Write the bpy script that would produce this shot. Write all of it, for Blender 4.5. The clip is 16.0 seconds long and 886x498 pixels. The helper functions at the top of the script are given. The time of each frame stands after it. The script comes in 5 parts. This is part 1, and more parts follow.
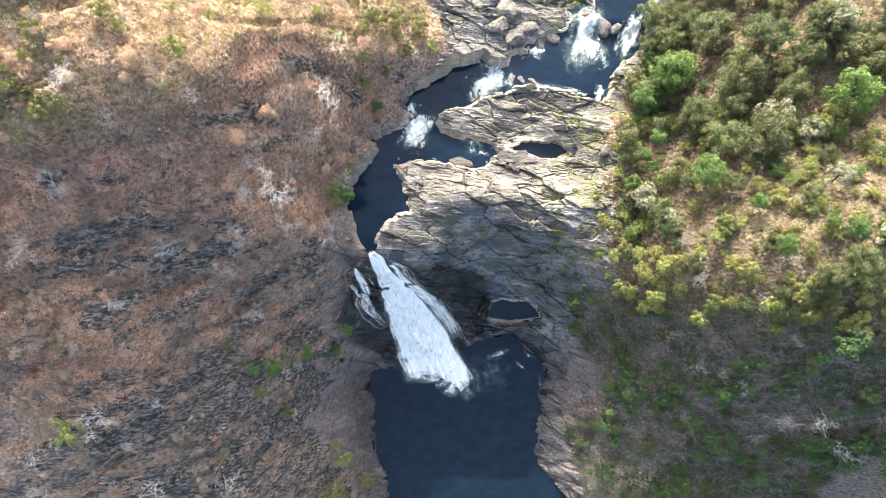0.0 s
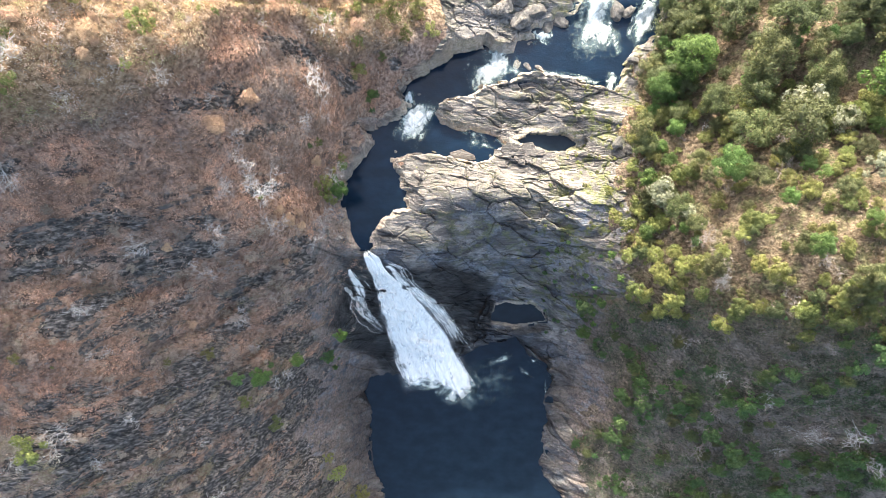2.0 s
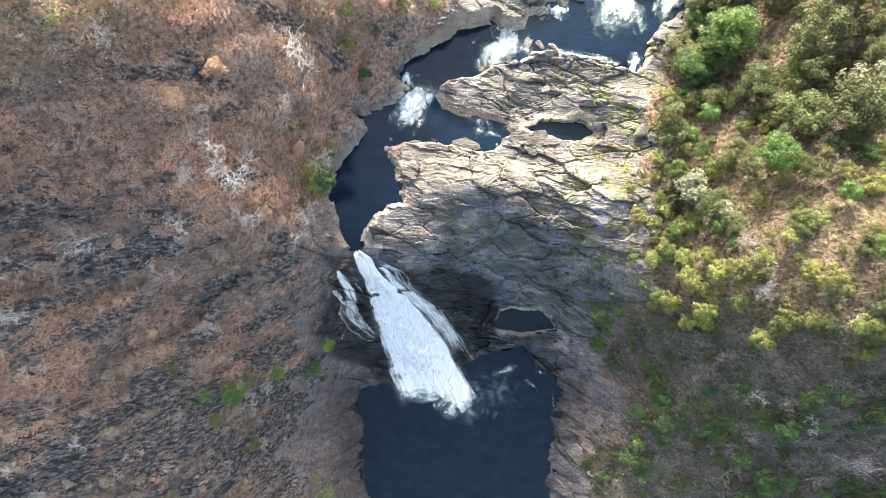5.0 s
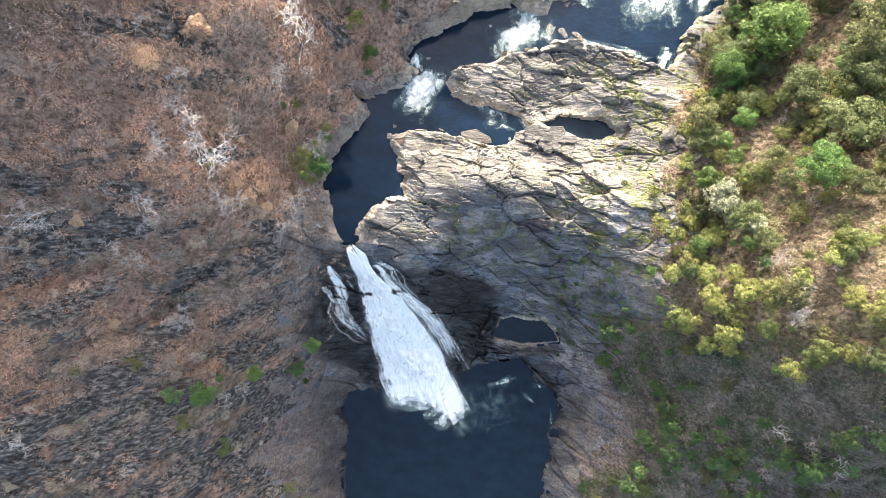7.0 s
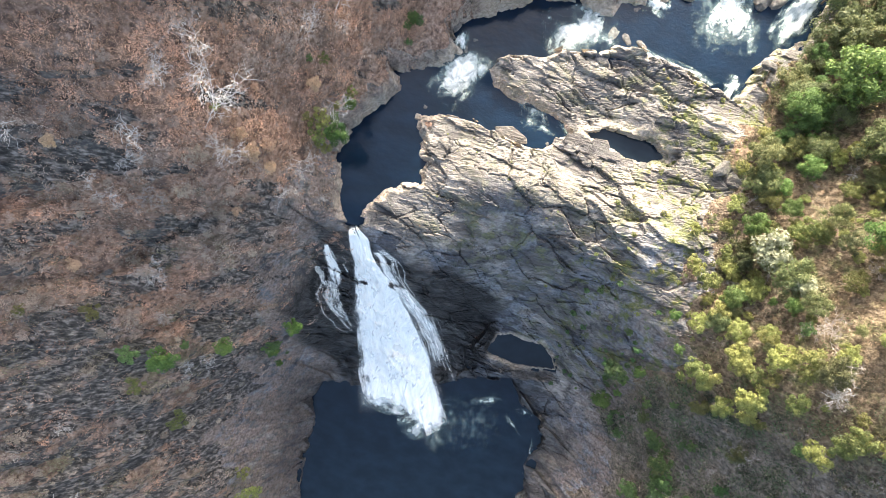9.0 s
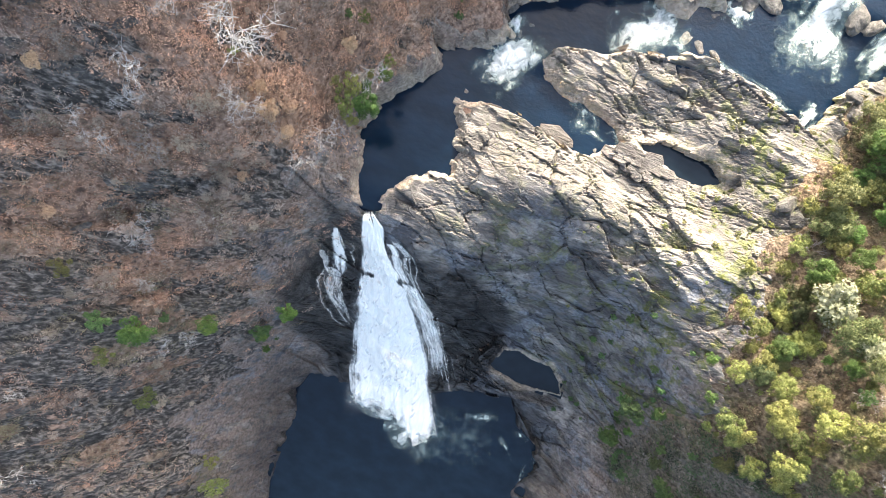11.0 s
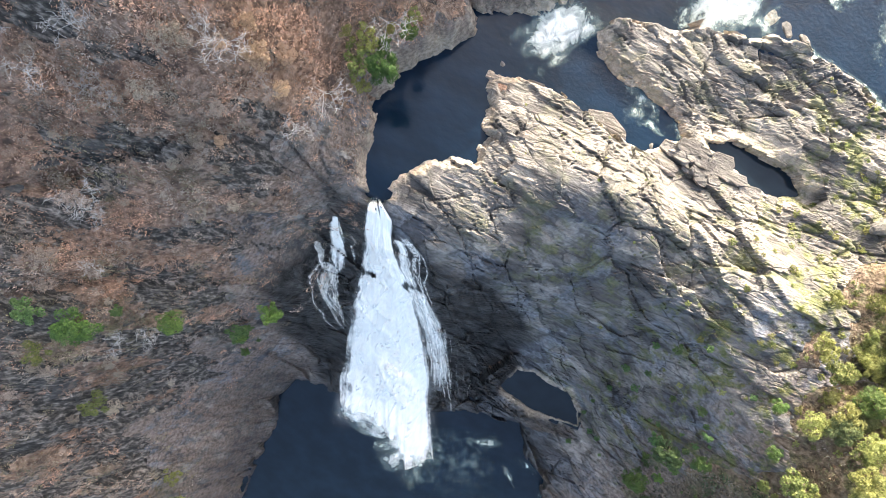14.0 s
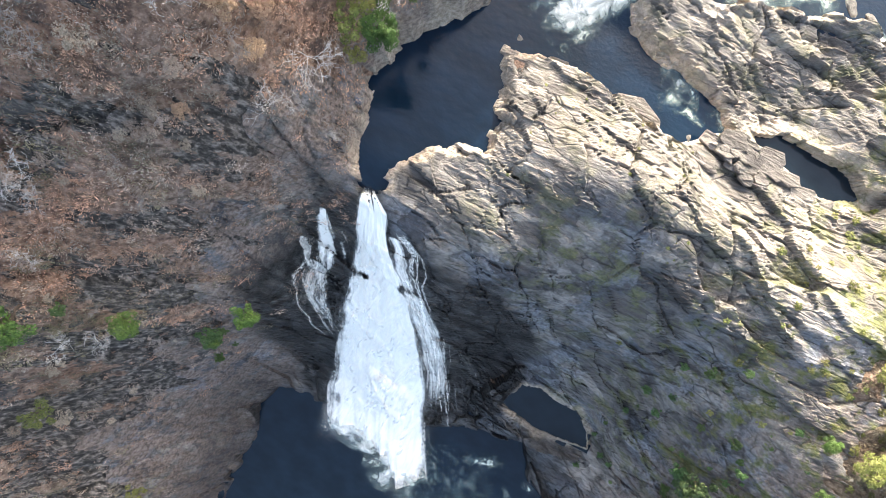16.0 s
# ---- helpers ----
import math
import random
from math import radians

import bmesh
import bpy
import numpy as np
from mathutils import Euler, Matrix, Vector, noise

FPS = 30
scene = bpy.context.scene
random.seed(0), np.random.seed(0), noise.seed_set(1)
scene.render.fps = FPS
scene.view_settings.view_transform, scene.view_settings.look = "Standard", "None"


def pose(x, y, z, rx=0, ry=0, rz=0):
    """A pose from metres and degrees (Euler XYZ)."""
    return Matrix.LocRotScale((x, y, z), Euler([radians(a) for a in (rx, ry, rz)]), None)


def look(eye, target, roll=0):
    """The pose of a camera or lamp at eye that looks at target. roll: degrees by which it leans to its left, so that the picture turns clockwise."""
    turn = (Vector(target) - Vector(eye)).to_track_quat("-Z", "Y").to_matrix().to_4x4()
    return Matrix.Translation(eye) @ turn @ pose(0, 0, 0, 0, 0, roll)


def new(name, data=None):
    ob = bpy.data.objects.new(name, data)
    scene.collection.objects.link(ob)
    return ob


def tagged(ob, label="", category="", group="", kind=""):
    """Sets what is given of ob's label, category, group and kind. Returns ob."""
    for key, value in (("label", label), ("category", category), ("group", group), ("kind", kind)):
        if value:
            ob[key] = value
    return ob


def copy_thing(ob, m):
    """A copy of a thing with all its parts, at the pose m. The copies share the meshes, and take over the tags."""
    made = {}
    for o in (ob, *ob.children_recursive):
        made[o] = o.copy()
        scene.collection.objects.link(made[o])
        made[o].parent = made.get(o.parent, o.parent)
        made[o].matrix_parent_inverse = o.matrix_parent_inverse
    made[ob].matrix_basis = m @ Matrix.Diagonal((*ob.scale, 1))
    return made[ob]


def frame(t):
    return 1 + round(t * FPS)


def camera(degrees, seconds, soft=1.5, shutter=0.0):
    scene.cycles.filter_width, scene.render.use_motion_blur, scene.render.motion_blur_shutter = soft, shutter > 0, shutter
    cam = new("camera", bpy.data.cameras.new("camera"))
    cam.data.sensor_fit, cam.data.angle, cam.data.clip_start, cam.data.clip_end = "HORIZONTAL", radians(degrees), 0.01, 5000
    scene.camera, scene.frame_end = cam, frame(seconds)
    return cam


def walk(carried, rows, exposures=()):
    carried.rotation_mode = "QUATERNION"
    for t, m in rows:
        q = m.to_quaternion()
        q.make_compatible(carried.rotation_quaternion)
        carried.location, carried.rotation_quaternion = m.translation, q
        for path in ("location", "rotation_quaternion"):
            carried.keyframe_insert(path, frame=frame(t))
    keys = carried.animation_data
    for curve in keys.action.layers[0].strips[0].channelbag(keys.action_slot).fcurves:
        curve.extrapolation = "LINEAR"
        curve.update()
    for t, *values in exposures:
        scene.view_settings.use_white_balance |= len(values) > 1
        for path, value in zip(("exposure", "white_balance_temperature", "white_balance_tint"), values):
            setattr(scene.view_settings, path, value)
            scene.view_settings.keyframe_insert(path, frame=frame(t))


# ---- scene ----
cam = camera(78.6, 16.0, soft=0.75)
METRES, EYE, TILT, LEAN, TURN = 49.0, 113.0, -90.0, 0.0, 0.0
SIDE = 0.6907
ROWS = [
    (0.0, 0.0, 0.0, 0.0, -0.0, 0.0, 0.0),
    (0.5, 0.0004, 0.0303, -0.0003, -0.0, 0.01, -0.01),
    (1.0, -0.0002, 0.0602, -0.0003, 0.01, 0.01, -0.01),
    (1.5, -0.0009, 0.0905, -0.001, 0.0, 0.0, 0.0),
    (2.0, -0.0009, 0.1205, -0.0018, 0.01, -0.0, 0.0),
    (2.5, -0.0013, 0.1505, -0.0018, 0.02, 0.0, -0.0),
    (3.0, -0.0019, 0.1806, -0.0017, 0.02, -0.01, -0.01),
    (3.5, -0.001, 0.211, -0.0013, 0.03, -0.0, -0.02),
    (4.0, 0.0001, 0.2414, -0.0013, 0.02, -0.01, -0.03),
    (6.5, -0.001, 0.392, -0.0027, 0.06, 0.04, -2.85),
    (7.0, -0.0028, 0.4228, -0.0028, 0.06, 0.04, -4.02),
    (7.5, -0.0065, 0.4534, -0.0031, 0.07, 0.05, -5.7),
    (8.0, -0.0128, 0.4842, -0.0044, 0.07, 0.03, -7.92),
    (8.5, -0.0215, 0.5144, -0.0065, 0.1, 0.04, -11.16),
    (9.0, -0.0351, 0.5446, -0.0095, 0.07, 0.02, -14.53),
    (11.5, -0.1076, 0.6978, -0.0321, 0.04, -0.04, -23.34),
    (12.0, -0.1162, 0.7283, -0.0353, 0.07, -0.04, -24.12),
    (12.5, -0.1231, 0.7591, -0.0379, 0.08, -0.04, -24.82),
    (13.0, -0.1279, 0.7898, -0.0403, 0.11, -0.05, -25.44),
    (13.5, -0.1315, 0.8203, -0.0426, 0.16, -0.03, -25.99),
    (14.0, -0.135, 0.8509, -0.0446, 0.2, -0.04, -26.44),
    (14.5, -0.1368, 0.8814, -0.0457, 0.23, -0.04, -26.91),
    (15.0, -0.1367, 0.912, -0.0463, 0.27, -0.02, -27.35),
    (15.5, -0.1363, 0.9426, -0.0463, 0.31, -0.03, -27.79),
    (16.0, -0.136, 0.9733, -0.0463, 0.35, -0.04, -28.23),
]
walk(cam, [(t, pose(0, 0, EYE, TILT, LEAN, TURN) @ pose(METRES * SIDE * x, METRES * y, METRES * SIDE * z, 90 + pitch, roll, yaw)) for t, x, y, z, yaw, pitch, roll in ROWS], [(0.0, 2.18, 6350, 5), (16.0, 2.42, 6650, 5)])


# ---- world, sun ----
SUN_AZ, SUN_EL = 350.0, 28.2  # degrees clockwise from +y, and above the horizon
world = bpy.data.worlds.new("sky")
scene.world = world
world.use_nodes = True
wn = world.node_tree.nodes
sky = wn.new("ShaderNodeTexSky")
sky.sky_type, sky.sun_disc = "NISHITA", False
sky.dust_density = 7.0
sky.sun_elevation, sky.sun_rotation = radians(SUN_EL), radians(SUN_AZ)
wn["Background"].inputs["Strength"].default_value = 0.15
world.node_tree.links.new(sky.outputs[0], wn["Background"].inputs["Color"])
sun_data = bpy.data.lights.new("sun", "SUN")
sun_data.energy, sun_data.angle, sun_data.color = 1.82, radians(0.53), (1.0, 0.975, 0.94)
sun = new("sun", sun_data)
az, el = radians(SUN_AZ), radians(SUN_EL)
sun.matrix_basis = look((math.sin(az) * math.cos(el) * 300, math.cos(az) * math.cos(el) * 300, math.sin(el) * 300), (0, 0, 0))

# ---- noise on arrays ----


def rnd(ix, iy, seed):
    n = (ix.astype(np.int64) * 374761393 + iy.astype(np.int64) * 668265263 + seed * 974634777) & 0xFFFFFFFF
    n = ((n ^ (n >> 13)) * 1274126177) & 0xFFFFFFFF
    return ((n ^ (n >> 16)) & 0xFFFF) / 65535.0


def vnoise(x, y, seed=0):
    x, y = np.asarray(x, float), np.asarray(y, float)
    ix, iy = np.floor(x), np.floor(y)
    fx, fy = x - ix, y - iy
    fx, fy = fx * fx * fx * (fx * (fx * 6 - 15) + 10), fy * fy * fy * (fy * (fy * 6 - 15) + 10)
    a, b = rnd(ix, iy, seed), rnd(ix + 1, iy, seed)
    c, d = rnd(ix, iy + 1, seed), rnd(ix + 1, iy + 1, seed)
    return (a + (b - a) * fx) * (1 - fy) + (c + (d - c) * fx) * fy


def fbm(x, y, octaves=4, seed=0):
    total, amp, f = 0, 0.5, 1.0
    for k in range(octaves):
        total = total + amp * (vnoise(x * f, y * f, seed + k * 17) * 2 - 1)
        amp, f = amp * 0.5, f * 2.03
    return total


def facets(u, v, seed, dip=0.0):
    """Tilted slabs: heights of broken pieces, each with its own tilt, and the distance to the joints."""
    iu, iv = np.floor(u), np.floor(v)
    d1, d2 = np.full(u.shape, 1e9), np.full(u.shape, 1e9)
    height = np.zeros(u.shape)
    for i in (-1, 0, 1):
        for j in (-1, 0, 1):
            a, b = iu + i, iv + j
            du, dv = u - (a + rnd(a, b, seed)), v - (b + rnd(a, b, seed + 1))
            d = du * du + dv * dv
            first = d < d1
            d2 = np.where(first, d1, np.minimum(d2, d))
            h = rnd(a, b, seed + 2) - 0.5 + du * (rnd(a, b, seed + 3) - 0.5) * 0.9 + dv * (rnd(a, b, seed + 4) - 0.5 + dip)
            height = np.where(first, h, height)
            d1 = np.where(first, d, d1)
    return height, np.sqrt(d2) - np.sqrt(d1)


def smooth(a, b, x):
    t = np.clip((x - a) / (b - a), 0, 1)
    return t * t * (3 - 2 * t)


def outline_distance(x, y, poly):
    """Distance to a closed outline, negative inside."""
    x, y = np.asarray(x, float), np.asarray(y, float)
    best, inside = np.full(x.shape, 1e9), np.zeros(x.shape, bool)
    n = len(poly)
    for i in range(n):
        (ax, ay), (bx, by) = poly[i], poly[(i + 1) % n]
        dx, dy = bx - ax, by - ay
        t = np.clip(((x - ax) * dx + (y - ay) * dy) / (dx * dx + dy * dy + 1e-12), 0, 1)
        best = np.minimum(best, (x - ax - t * dx) ** 2 + (y - ay - t * dy) ** 2)
        cross = (ay > y) != (by > y)
        inside ^= cross & (x < ax + (y - ay) * dx / (dy if abs(dy) > 1e-9 else 1e-9))
    d = np.sqrt(best)
    return np.where(inside, -d, d)


# ---- the plan ----
# banks of the river above the fall, of the plunge pool and of the still pools
RIVER_WEST = [(-12.2, -1.0), (-13.6, 1.5), (-14.2, 4.2), (-14.9, 6.9), (-14.9, 9.6), (-12.2, 13.1), (-10.5, 15.7), (-11.6, 17.7), (-8.5, 18.4), (-6.0, 19.9), (-4.9, 21.4), (-6.4, 23.1), (-4.5, 25.1), (-1.3, 26.7), (1.5, 28.9), (6.0, 30.1), (7.4, 29.5), (9.9, 29.3), (10.7, 30.6), (13.4, 31.0), (13.3, 32.1), (16.0, 33.5), (19.6, 34.4), (20.5, 36.2), (23.3, 37.3), (24.3, 44.0)]
RIVER_EAST = [(33.1, 44.1), (32.3, 36.4), (31.2, 31.9), (27.6, 28.7), (26.4, 26.4), (25.6, 23.0), (23.3, 23.9), (19.6, 25.0), (15.1, 25.5), (14.0, 26.4), (11.9, 25.9), (9.6, 24.6), (6.0, 24.4), (3.3, 23.0), (0.5, 22.1), (-1.3, 20.5), (-0.4, 18.7), (4.2, 17.7), (8.0, 16.8), (9.2, 15.3), (7.6, 14.1), (4.6, 12.8), (1.5, 13.5), (-0.8, 14.3), (-4.0, 14.4), (-7.8, 13.6), (-7.8, 12.4), (-6.4, 10.1), (-5.6, 7.8), (-5.5, 5.9), (-7.6, 5.4), (-9.3, 3.9), (-10.5, 2.4), (-10.9, -0.4)]
RIVER = RIVER_WEST + [(26.0, 70.0), (36.0, 70.0)] + RIVER_EAST
POND = [(10.7, 16.3), (12.8, 17.3), (16.4, 17.3), (18.7, 16.8), (19.9, 15.7), (18.3, 14.5), (15.8, 14.5), (13.3, 15.3), (11.4, 15.7)]
PUDDLE = [(8.7, -13.3), (9.8, -10.6), (11.6, -10.2), (16.3, -10.4), (18.0, -11.6), (19.1, -13.3), (15.2, -14.0), (13.0, -14.2), (10.7, -13.7)]
POOL = [(-9.0, -70.0), (-11.1, -52.0), (-11.9, -47.7), (-13.7, -42.4), (-14.4, -37.6), (-14.2, -31.1), (-15.8, -28.2), (-14.5, -25.5), (-9.0, -24.6), (2.0, -22.0), (7.8, -18.8), (14.3, -17.6), (16.6, -20.5), (20.2, -22.9), (21.9, -25.2), (20.8, -27.6), (19.8, -29.4), (20.5, -34.1), (19.6, -37.6), (19.0, -42.4), (20.8, -46.5), (24.3, -49.4), (25.5, -52.0), (28.0, -70.0)]
ISLET = [(7.0, 30.6), (7.9, 31.7), (10.0, 31.9), (10.7, 30.6), (10.2, 29.0), (8.6, 28.8), (7.4, 29.5)]

# spot heights of the valley, slope by slope
WEST_UPPER = [(-37, 21, 67), (-28, 17, 58.5), (-17.5, 22.5, 43.5), (-13, 26.5, 36.2), (-37, 8, 60), (-32.6, 12.5, 60.5), (-34, 4, 54.5), (-32.5, 0.5, 49.5), (-21, 10, 45), (-18.5, 3.7, 38.5), (-15.6, 6, 27.6), (-11.5, 19, 29), (-7.5, 24, 30), (-25, 32, 47), (-14, 14, 32), (-46, 20, 71), (-47, 7, 63), (-24, 20, 54.5), (-25, 8, 49.5), (-45, -3, 58.5), (-51, -1, 61.5), (-50, -14, 52.5)]
WEST_LOWER = [(-28, -2.5, 44), (-27.3, -7.6, 38), (-18.7, -4.5, 31.5), (-16.6, -12, 21.5), (-23.5, -17, 29), (-33.5, -18, 42.5), (-40, -19, 48.5), (-41.6, -10.6, 54), (-36, -29, 39), (-21, -28.3, 14.5), (-20, -37, 12.5), (-15.2, -29, 1.2), (-15.5, -40, 2.0), (-14.4, -2.5, 24), (-15.6, -6, 18), (-15.6, -18, 8.0), (-15.5, -24, 2.5)]
FALL_FACE = [(-11.5, -1.4, 25.3), (-10.2, -5, 19.5), (-6, -11, 12.5), (-2, -18, 5.0), (0, -24, -1.0), (-13, -8, 15), (-11, -17, 5), (1, -5, 18), (6.5, -7, 7.5), (4, -12, 4.2), (7.5, -17.5, 1.0)]
RIDGE = [(6, 9, 30.3), (2.5, 4.3, 28.2), (14, 7, 28.8), (19.5, 2, 27.4), (-2, 2.4, 26.8), (-7.5, 3.6, 27.4), (12.9, 0.6, 22.6), (17, -1, 20.8), (20, -3, 21.5), (-2.3, -3.6, 21.5), (16.9, -5.7, 12.5), (11, -8.5, 6.8), (14, -12, 5.7), (20, -13.4, 6.6), (18, -19, 2.5), (-3, 9, 28.3), (14, 13.0, 27.0), (9.5, 12.4, 26.9), (12.0, 18.4, 26.8), (20, 13.5, 27.2)]
NORTH = [(15.5, 23.5, 28.2), (4, 21, 28.0), (20, 20, 28.6), (0, 29.5, 31.3), (7.4, 33, 29.2), (12, 38, 29), (2, 42, 31), (28, 33.5, 28), (20, 17, 28.0), (23, 12, 29)]
EAST_UPPER = [(26, 9.3, 30.0), (30, 6.6, 30), (33, 1, 34), (36, 1, 40.5), (44.5, 17, 38.5), (34, 26, 29), (39.5, 32, 31), (45, 25, 41), (51.6, 19, 42.5), (42, 7, 44.5), (48, -6, 49), (25.3, 1.7, 29.2), (31, -5, 32.5)]
EAST_LOWER = [(35, -13.5, 28), (43, -19, 34), (52, -21, 37), (38.6, -17.5, 30.3), (40, -32, 16.5), (32, -29.5, 12.5), (25, -13, 13.5), (22.3, -6.2, 20.2), (22.7, -4, 24.0), (33, -48, 6), (23, -27, 1.8), (22, -38, 1.6), (60, -6, 55), (60, -24, 41), (41, -9, 43)]
FAR = [(-120, 0, 118), (-120, 80, 105), (-120, -80, 80), (120, 0, 92), (120, 80, 80), (120, -80, 62), (30, 120, 36), (5, -120, -4), (-60, 30, 74), (65, 10, 55), (-60, -25, 51), (-50, -60, 38), (65, -45, 20)]
SPOTS = np.array(WEST_UPPER + WEST_LOWER + FALL_FACE + RIDGE + NORTH + EAST_UPPER + EAST_LOWER + FAR, float)


def spline_weights(points):
    n = len(points)
    r2 = ((points[:, None, :2] - points[None, :, :2]) ** 2).sum(2)
    k = 0.5 * r2 * np.log(r2 + 1e-9) + np.eye(n) * 4.0
    p = np.c_[np.ones(n), points[:, :2]]
    a = np.block([[k, p], [p.T, np.zeros((3, 3))]])
    return np.linalg.solve(a, np.r_[points[:, 2], np.zeros(3)])


WEIGHTS = spline_weights(SPOTS)


def relief(x, y):
    """The smooth lie of the land."""
    x, y = np.asarray(x, float), np.asarray(y, float)
    cx, cy = np.clip(x, -115, 115), np.clip(y, -115, 115)
    h = WEIGHTS[-3] + WEIGHTS[-2] * cx + WEIGHTS[-1] * cy
    for (px, py, _), w in zip(SPOTS, WEIGHTS):
        r2 = (cx - px) ** 2 + (cy - py) ** 2
        h = h + w * 0.5 * r2 * np.log(r2 + 1e-9)
    return h


def river_level(x, y):
    """Height of the water above the fall: a reach, two rapids, a wide pool and the reach above it."""
    lower = 0.5 * smooth(18.3, 20.6, y) * smooth(-9, -5, x + 0 * y)
    middle = 0.8 * smooth(7.2, 9.8, x + 0.2 * (y - 27)) * smooth(22, 25, y)
    upper = 1.1 * smooth(33.0, 35.8, y)
    return 26.0 + lower + middle + upper - 0.5 * smooth(2.5, -1.2, y)


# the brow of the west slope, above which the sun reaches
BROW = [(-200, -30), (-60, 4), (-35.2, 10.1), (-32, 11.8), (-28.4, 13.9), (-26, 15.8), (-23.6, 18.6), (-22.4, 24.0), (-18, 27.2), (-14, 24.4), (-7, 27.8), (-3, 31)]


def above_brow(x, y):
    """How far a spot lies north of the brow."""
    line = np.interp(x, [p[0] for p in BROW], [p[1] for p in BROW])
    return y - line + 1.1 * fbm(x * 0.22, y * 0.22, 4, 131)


def land(x, y):
    """Bare land without fine relief, and the distance to the water."""
    h = relief(x, y)
    dr = outline_distance(x, y, RIVER)
    dp = outline_distance(x, y, POOL)
    dn = outline_distance(x, y, POND)
    du = outline_distance(x, y, PUDDLE)
    chip = facets(x / 1.5 + 0.2 * y, y / 0.9, 51)[0]
    wob = 0.45 * fbm(x * 0.45, y * 0.45, 3, 5) + 0.5 * chip
    dr, dp, dn = dr + wob, dp + wob * 1.2, dn + wob * 0.4 + 0.15
    du = du + wob * 0.4
    lev = river_level(x, y)
    near = (y > -0.2) & (dr < 2.5)
    h = np.where(near & (dr > 0), np.maximum(h, lev + 0.25 + 0.12 * np.minimum(dr, 4)), h)
    w = smooth(0.0, 0.7, dr)
    h = np.where((dr < 0.7) & (y > -1.5), w * h + (1 - w) * (lev + 0.18), h)
    h = np.where(dr < 0, np.where(y > -1.5, lev - np.minimum(1.6, 0.15 - 0.7 * dr), h), h)
    isl = outline_distance(x, y, ISLET)
    h = np.where(isl < 0.3, np.maximum(h, lev + np.minimum(1.1, 0.2 - 1.2 * isl)), h)
    h = np.where((dp > 0) & (dp < 12), np.maximum(h, 0.22 + 0.25 * np.minimum(dp, 3)), h)
    h = np.where(dp < 0, np.minimum(h, -np.minimum(2.5, 0.1 - 0.6 * dp)), h)
    h = np.where(dn < 1.5, np.where(dn < 0, 25.85 - np.minimum(1.2, -0.8 * dn), np.minimum(np.maximum(h, 26.15), 26.2 + 0.6 * dn + 0.9 * (y > 16.3))), h)
    h = np.where(du < 2.0, np.where(du < 0, 5.75 - np.minimum(0.8, -0.6 * du), np.maximum(6.12 + 0.05 * du, h * smooth(0.2, 2.0, du) + 6.15 * (1 - smooth(0.2, 2.0, du)))), h)
    return h, dr, dp, dn, du


# ---- mesh helpers ----


def mesh_from(name, verts, faces, material=None, smooth_shade=False):
    me = bpy.data.meshes.new(name)
    me.from_pydata(verts, [], faces)
    if material:
        me.materials.append(material)
    if smooth_shade:
        me.polygons.foreach_set("use_smooth", [True] * len(me.polygons))
    me.update()
    return me


def quad_mesh(name, verts, material):
    """Loose four-cornered pieces, four rows of verts each."""
    n = len(verts) // 4
    me = bpy.data.meshes.new(name)
    me.vertices.add(n * 4)
    me.vertices.foreach_set("co", np.ascontiguousarray(verts, np.float32).ravel())
    me.loops.add(n * 4)
    me.loops.foreach_set("vertex_index", np.arange(n * 4, dtype=np.int32))
    me.polygons.add(n)
    me.polygons.foreach_set("loop_start", np.arange(0, n * 4, 4, dtype=np.int32))
    me.materials.append(material)
    me.update(calc_edges=True)
    return me


def sheet(name, xs, ys, z, keep, material, attributes=None, smooth_shade=True):
    """A mesh over the lattice xs * ys with heights z, of the cells in keep."""
    nx, ny = len(xs), len(ys)
    idx = np.arange(nx * ny).reshape(ny, nx)
    quads = np.stack([idx[:-1, :-1], idx[:-1, 1:], idx[1:, 1:], idx[1:, :-1]], -1)[keep]
    used = np.unique(quads)
    remap = np.zeros(nx * ny, np.int64)
    remap[used] = np.arange(len(used))
    gx, gy = np.meshgrid(xs, ys)
    verts = np.c_[gx.ravel()[used], gy.ravel()[used], z.ravel()[used]]
    me = mesh_from(name, verts.tolist(), remap[quads].tolist(), material, smooth_shade)
    for key, values in (attributes or {}).items():
        me.attributes.new(key, "FLOAT", "POINT").data.foreach_set("value", values.ravel()[used].astype(np.float32))
    return new(name, me)


def part(name, me, parent, label=""):
    ob = new(name, me)
    ob.parent = parent
    if label:
        tagged(ob, label)
    return ob


# ---- materials ----


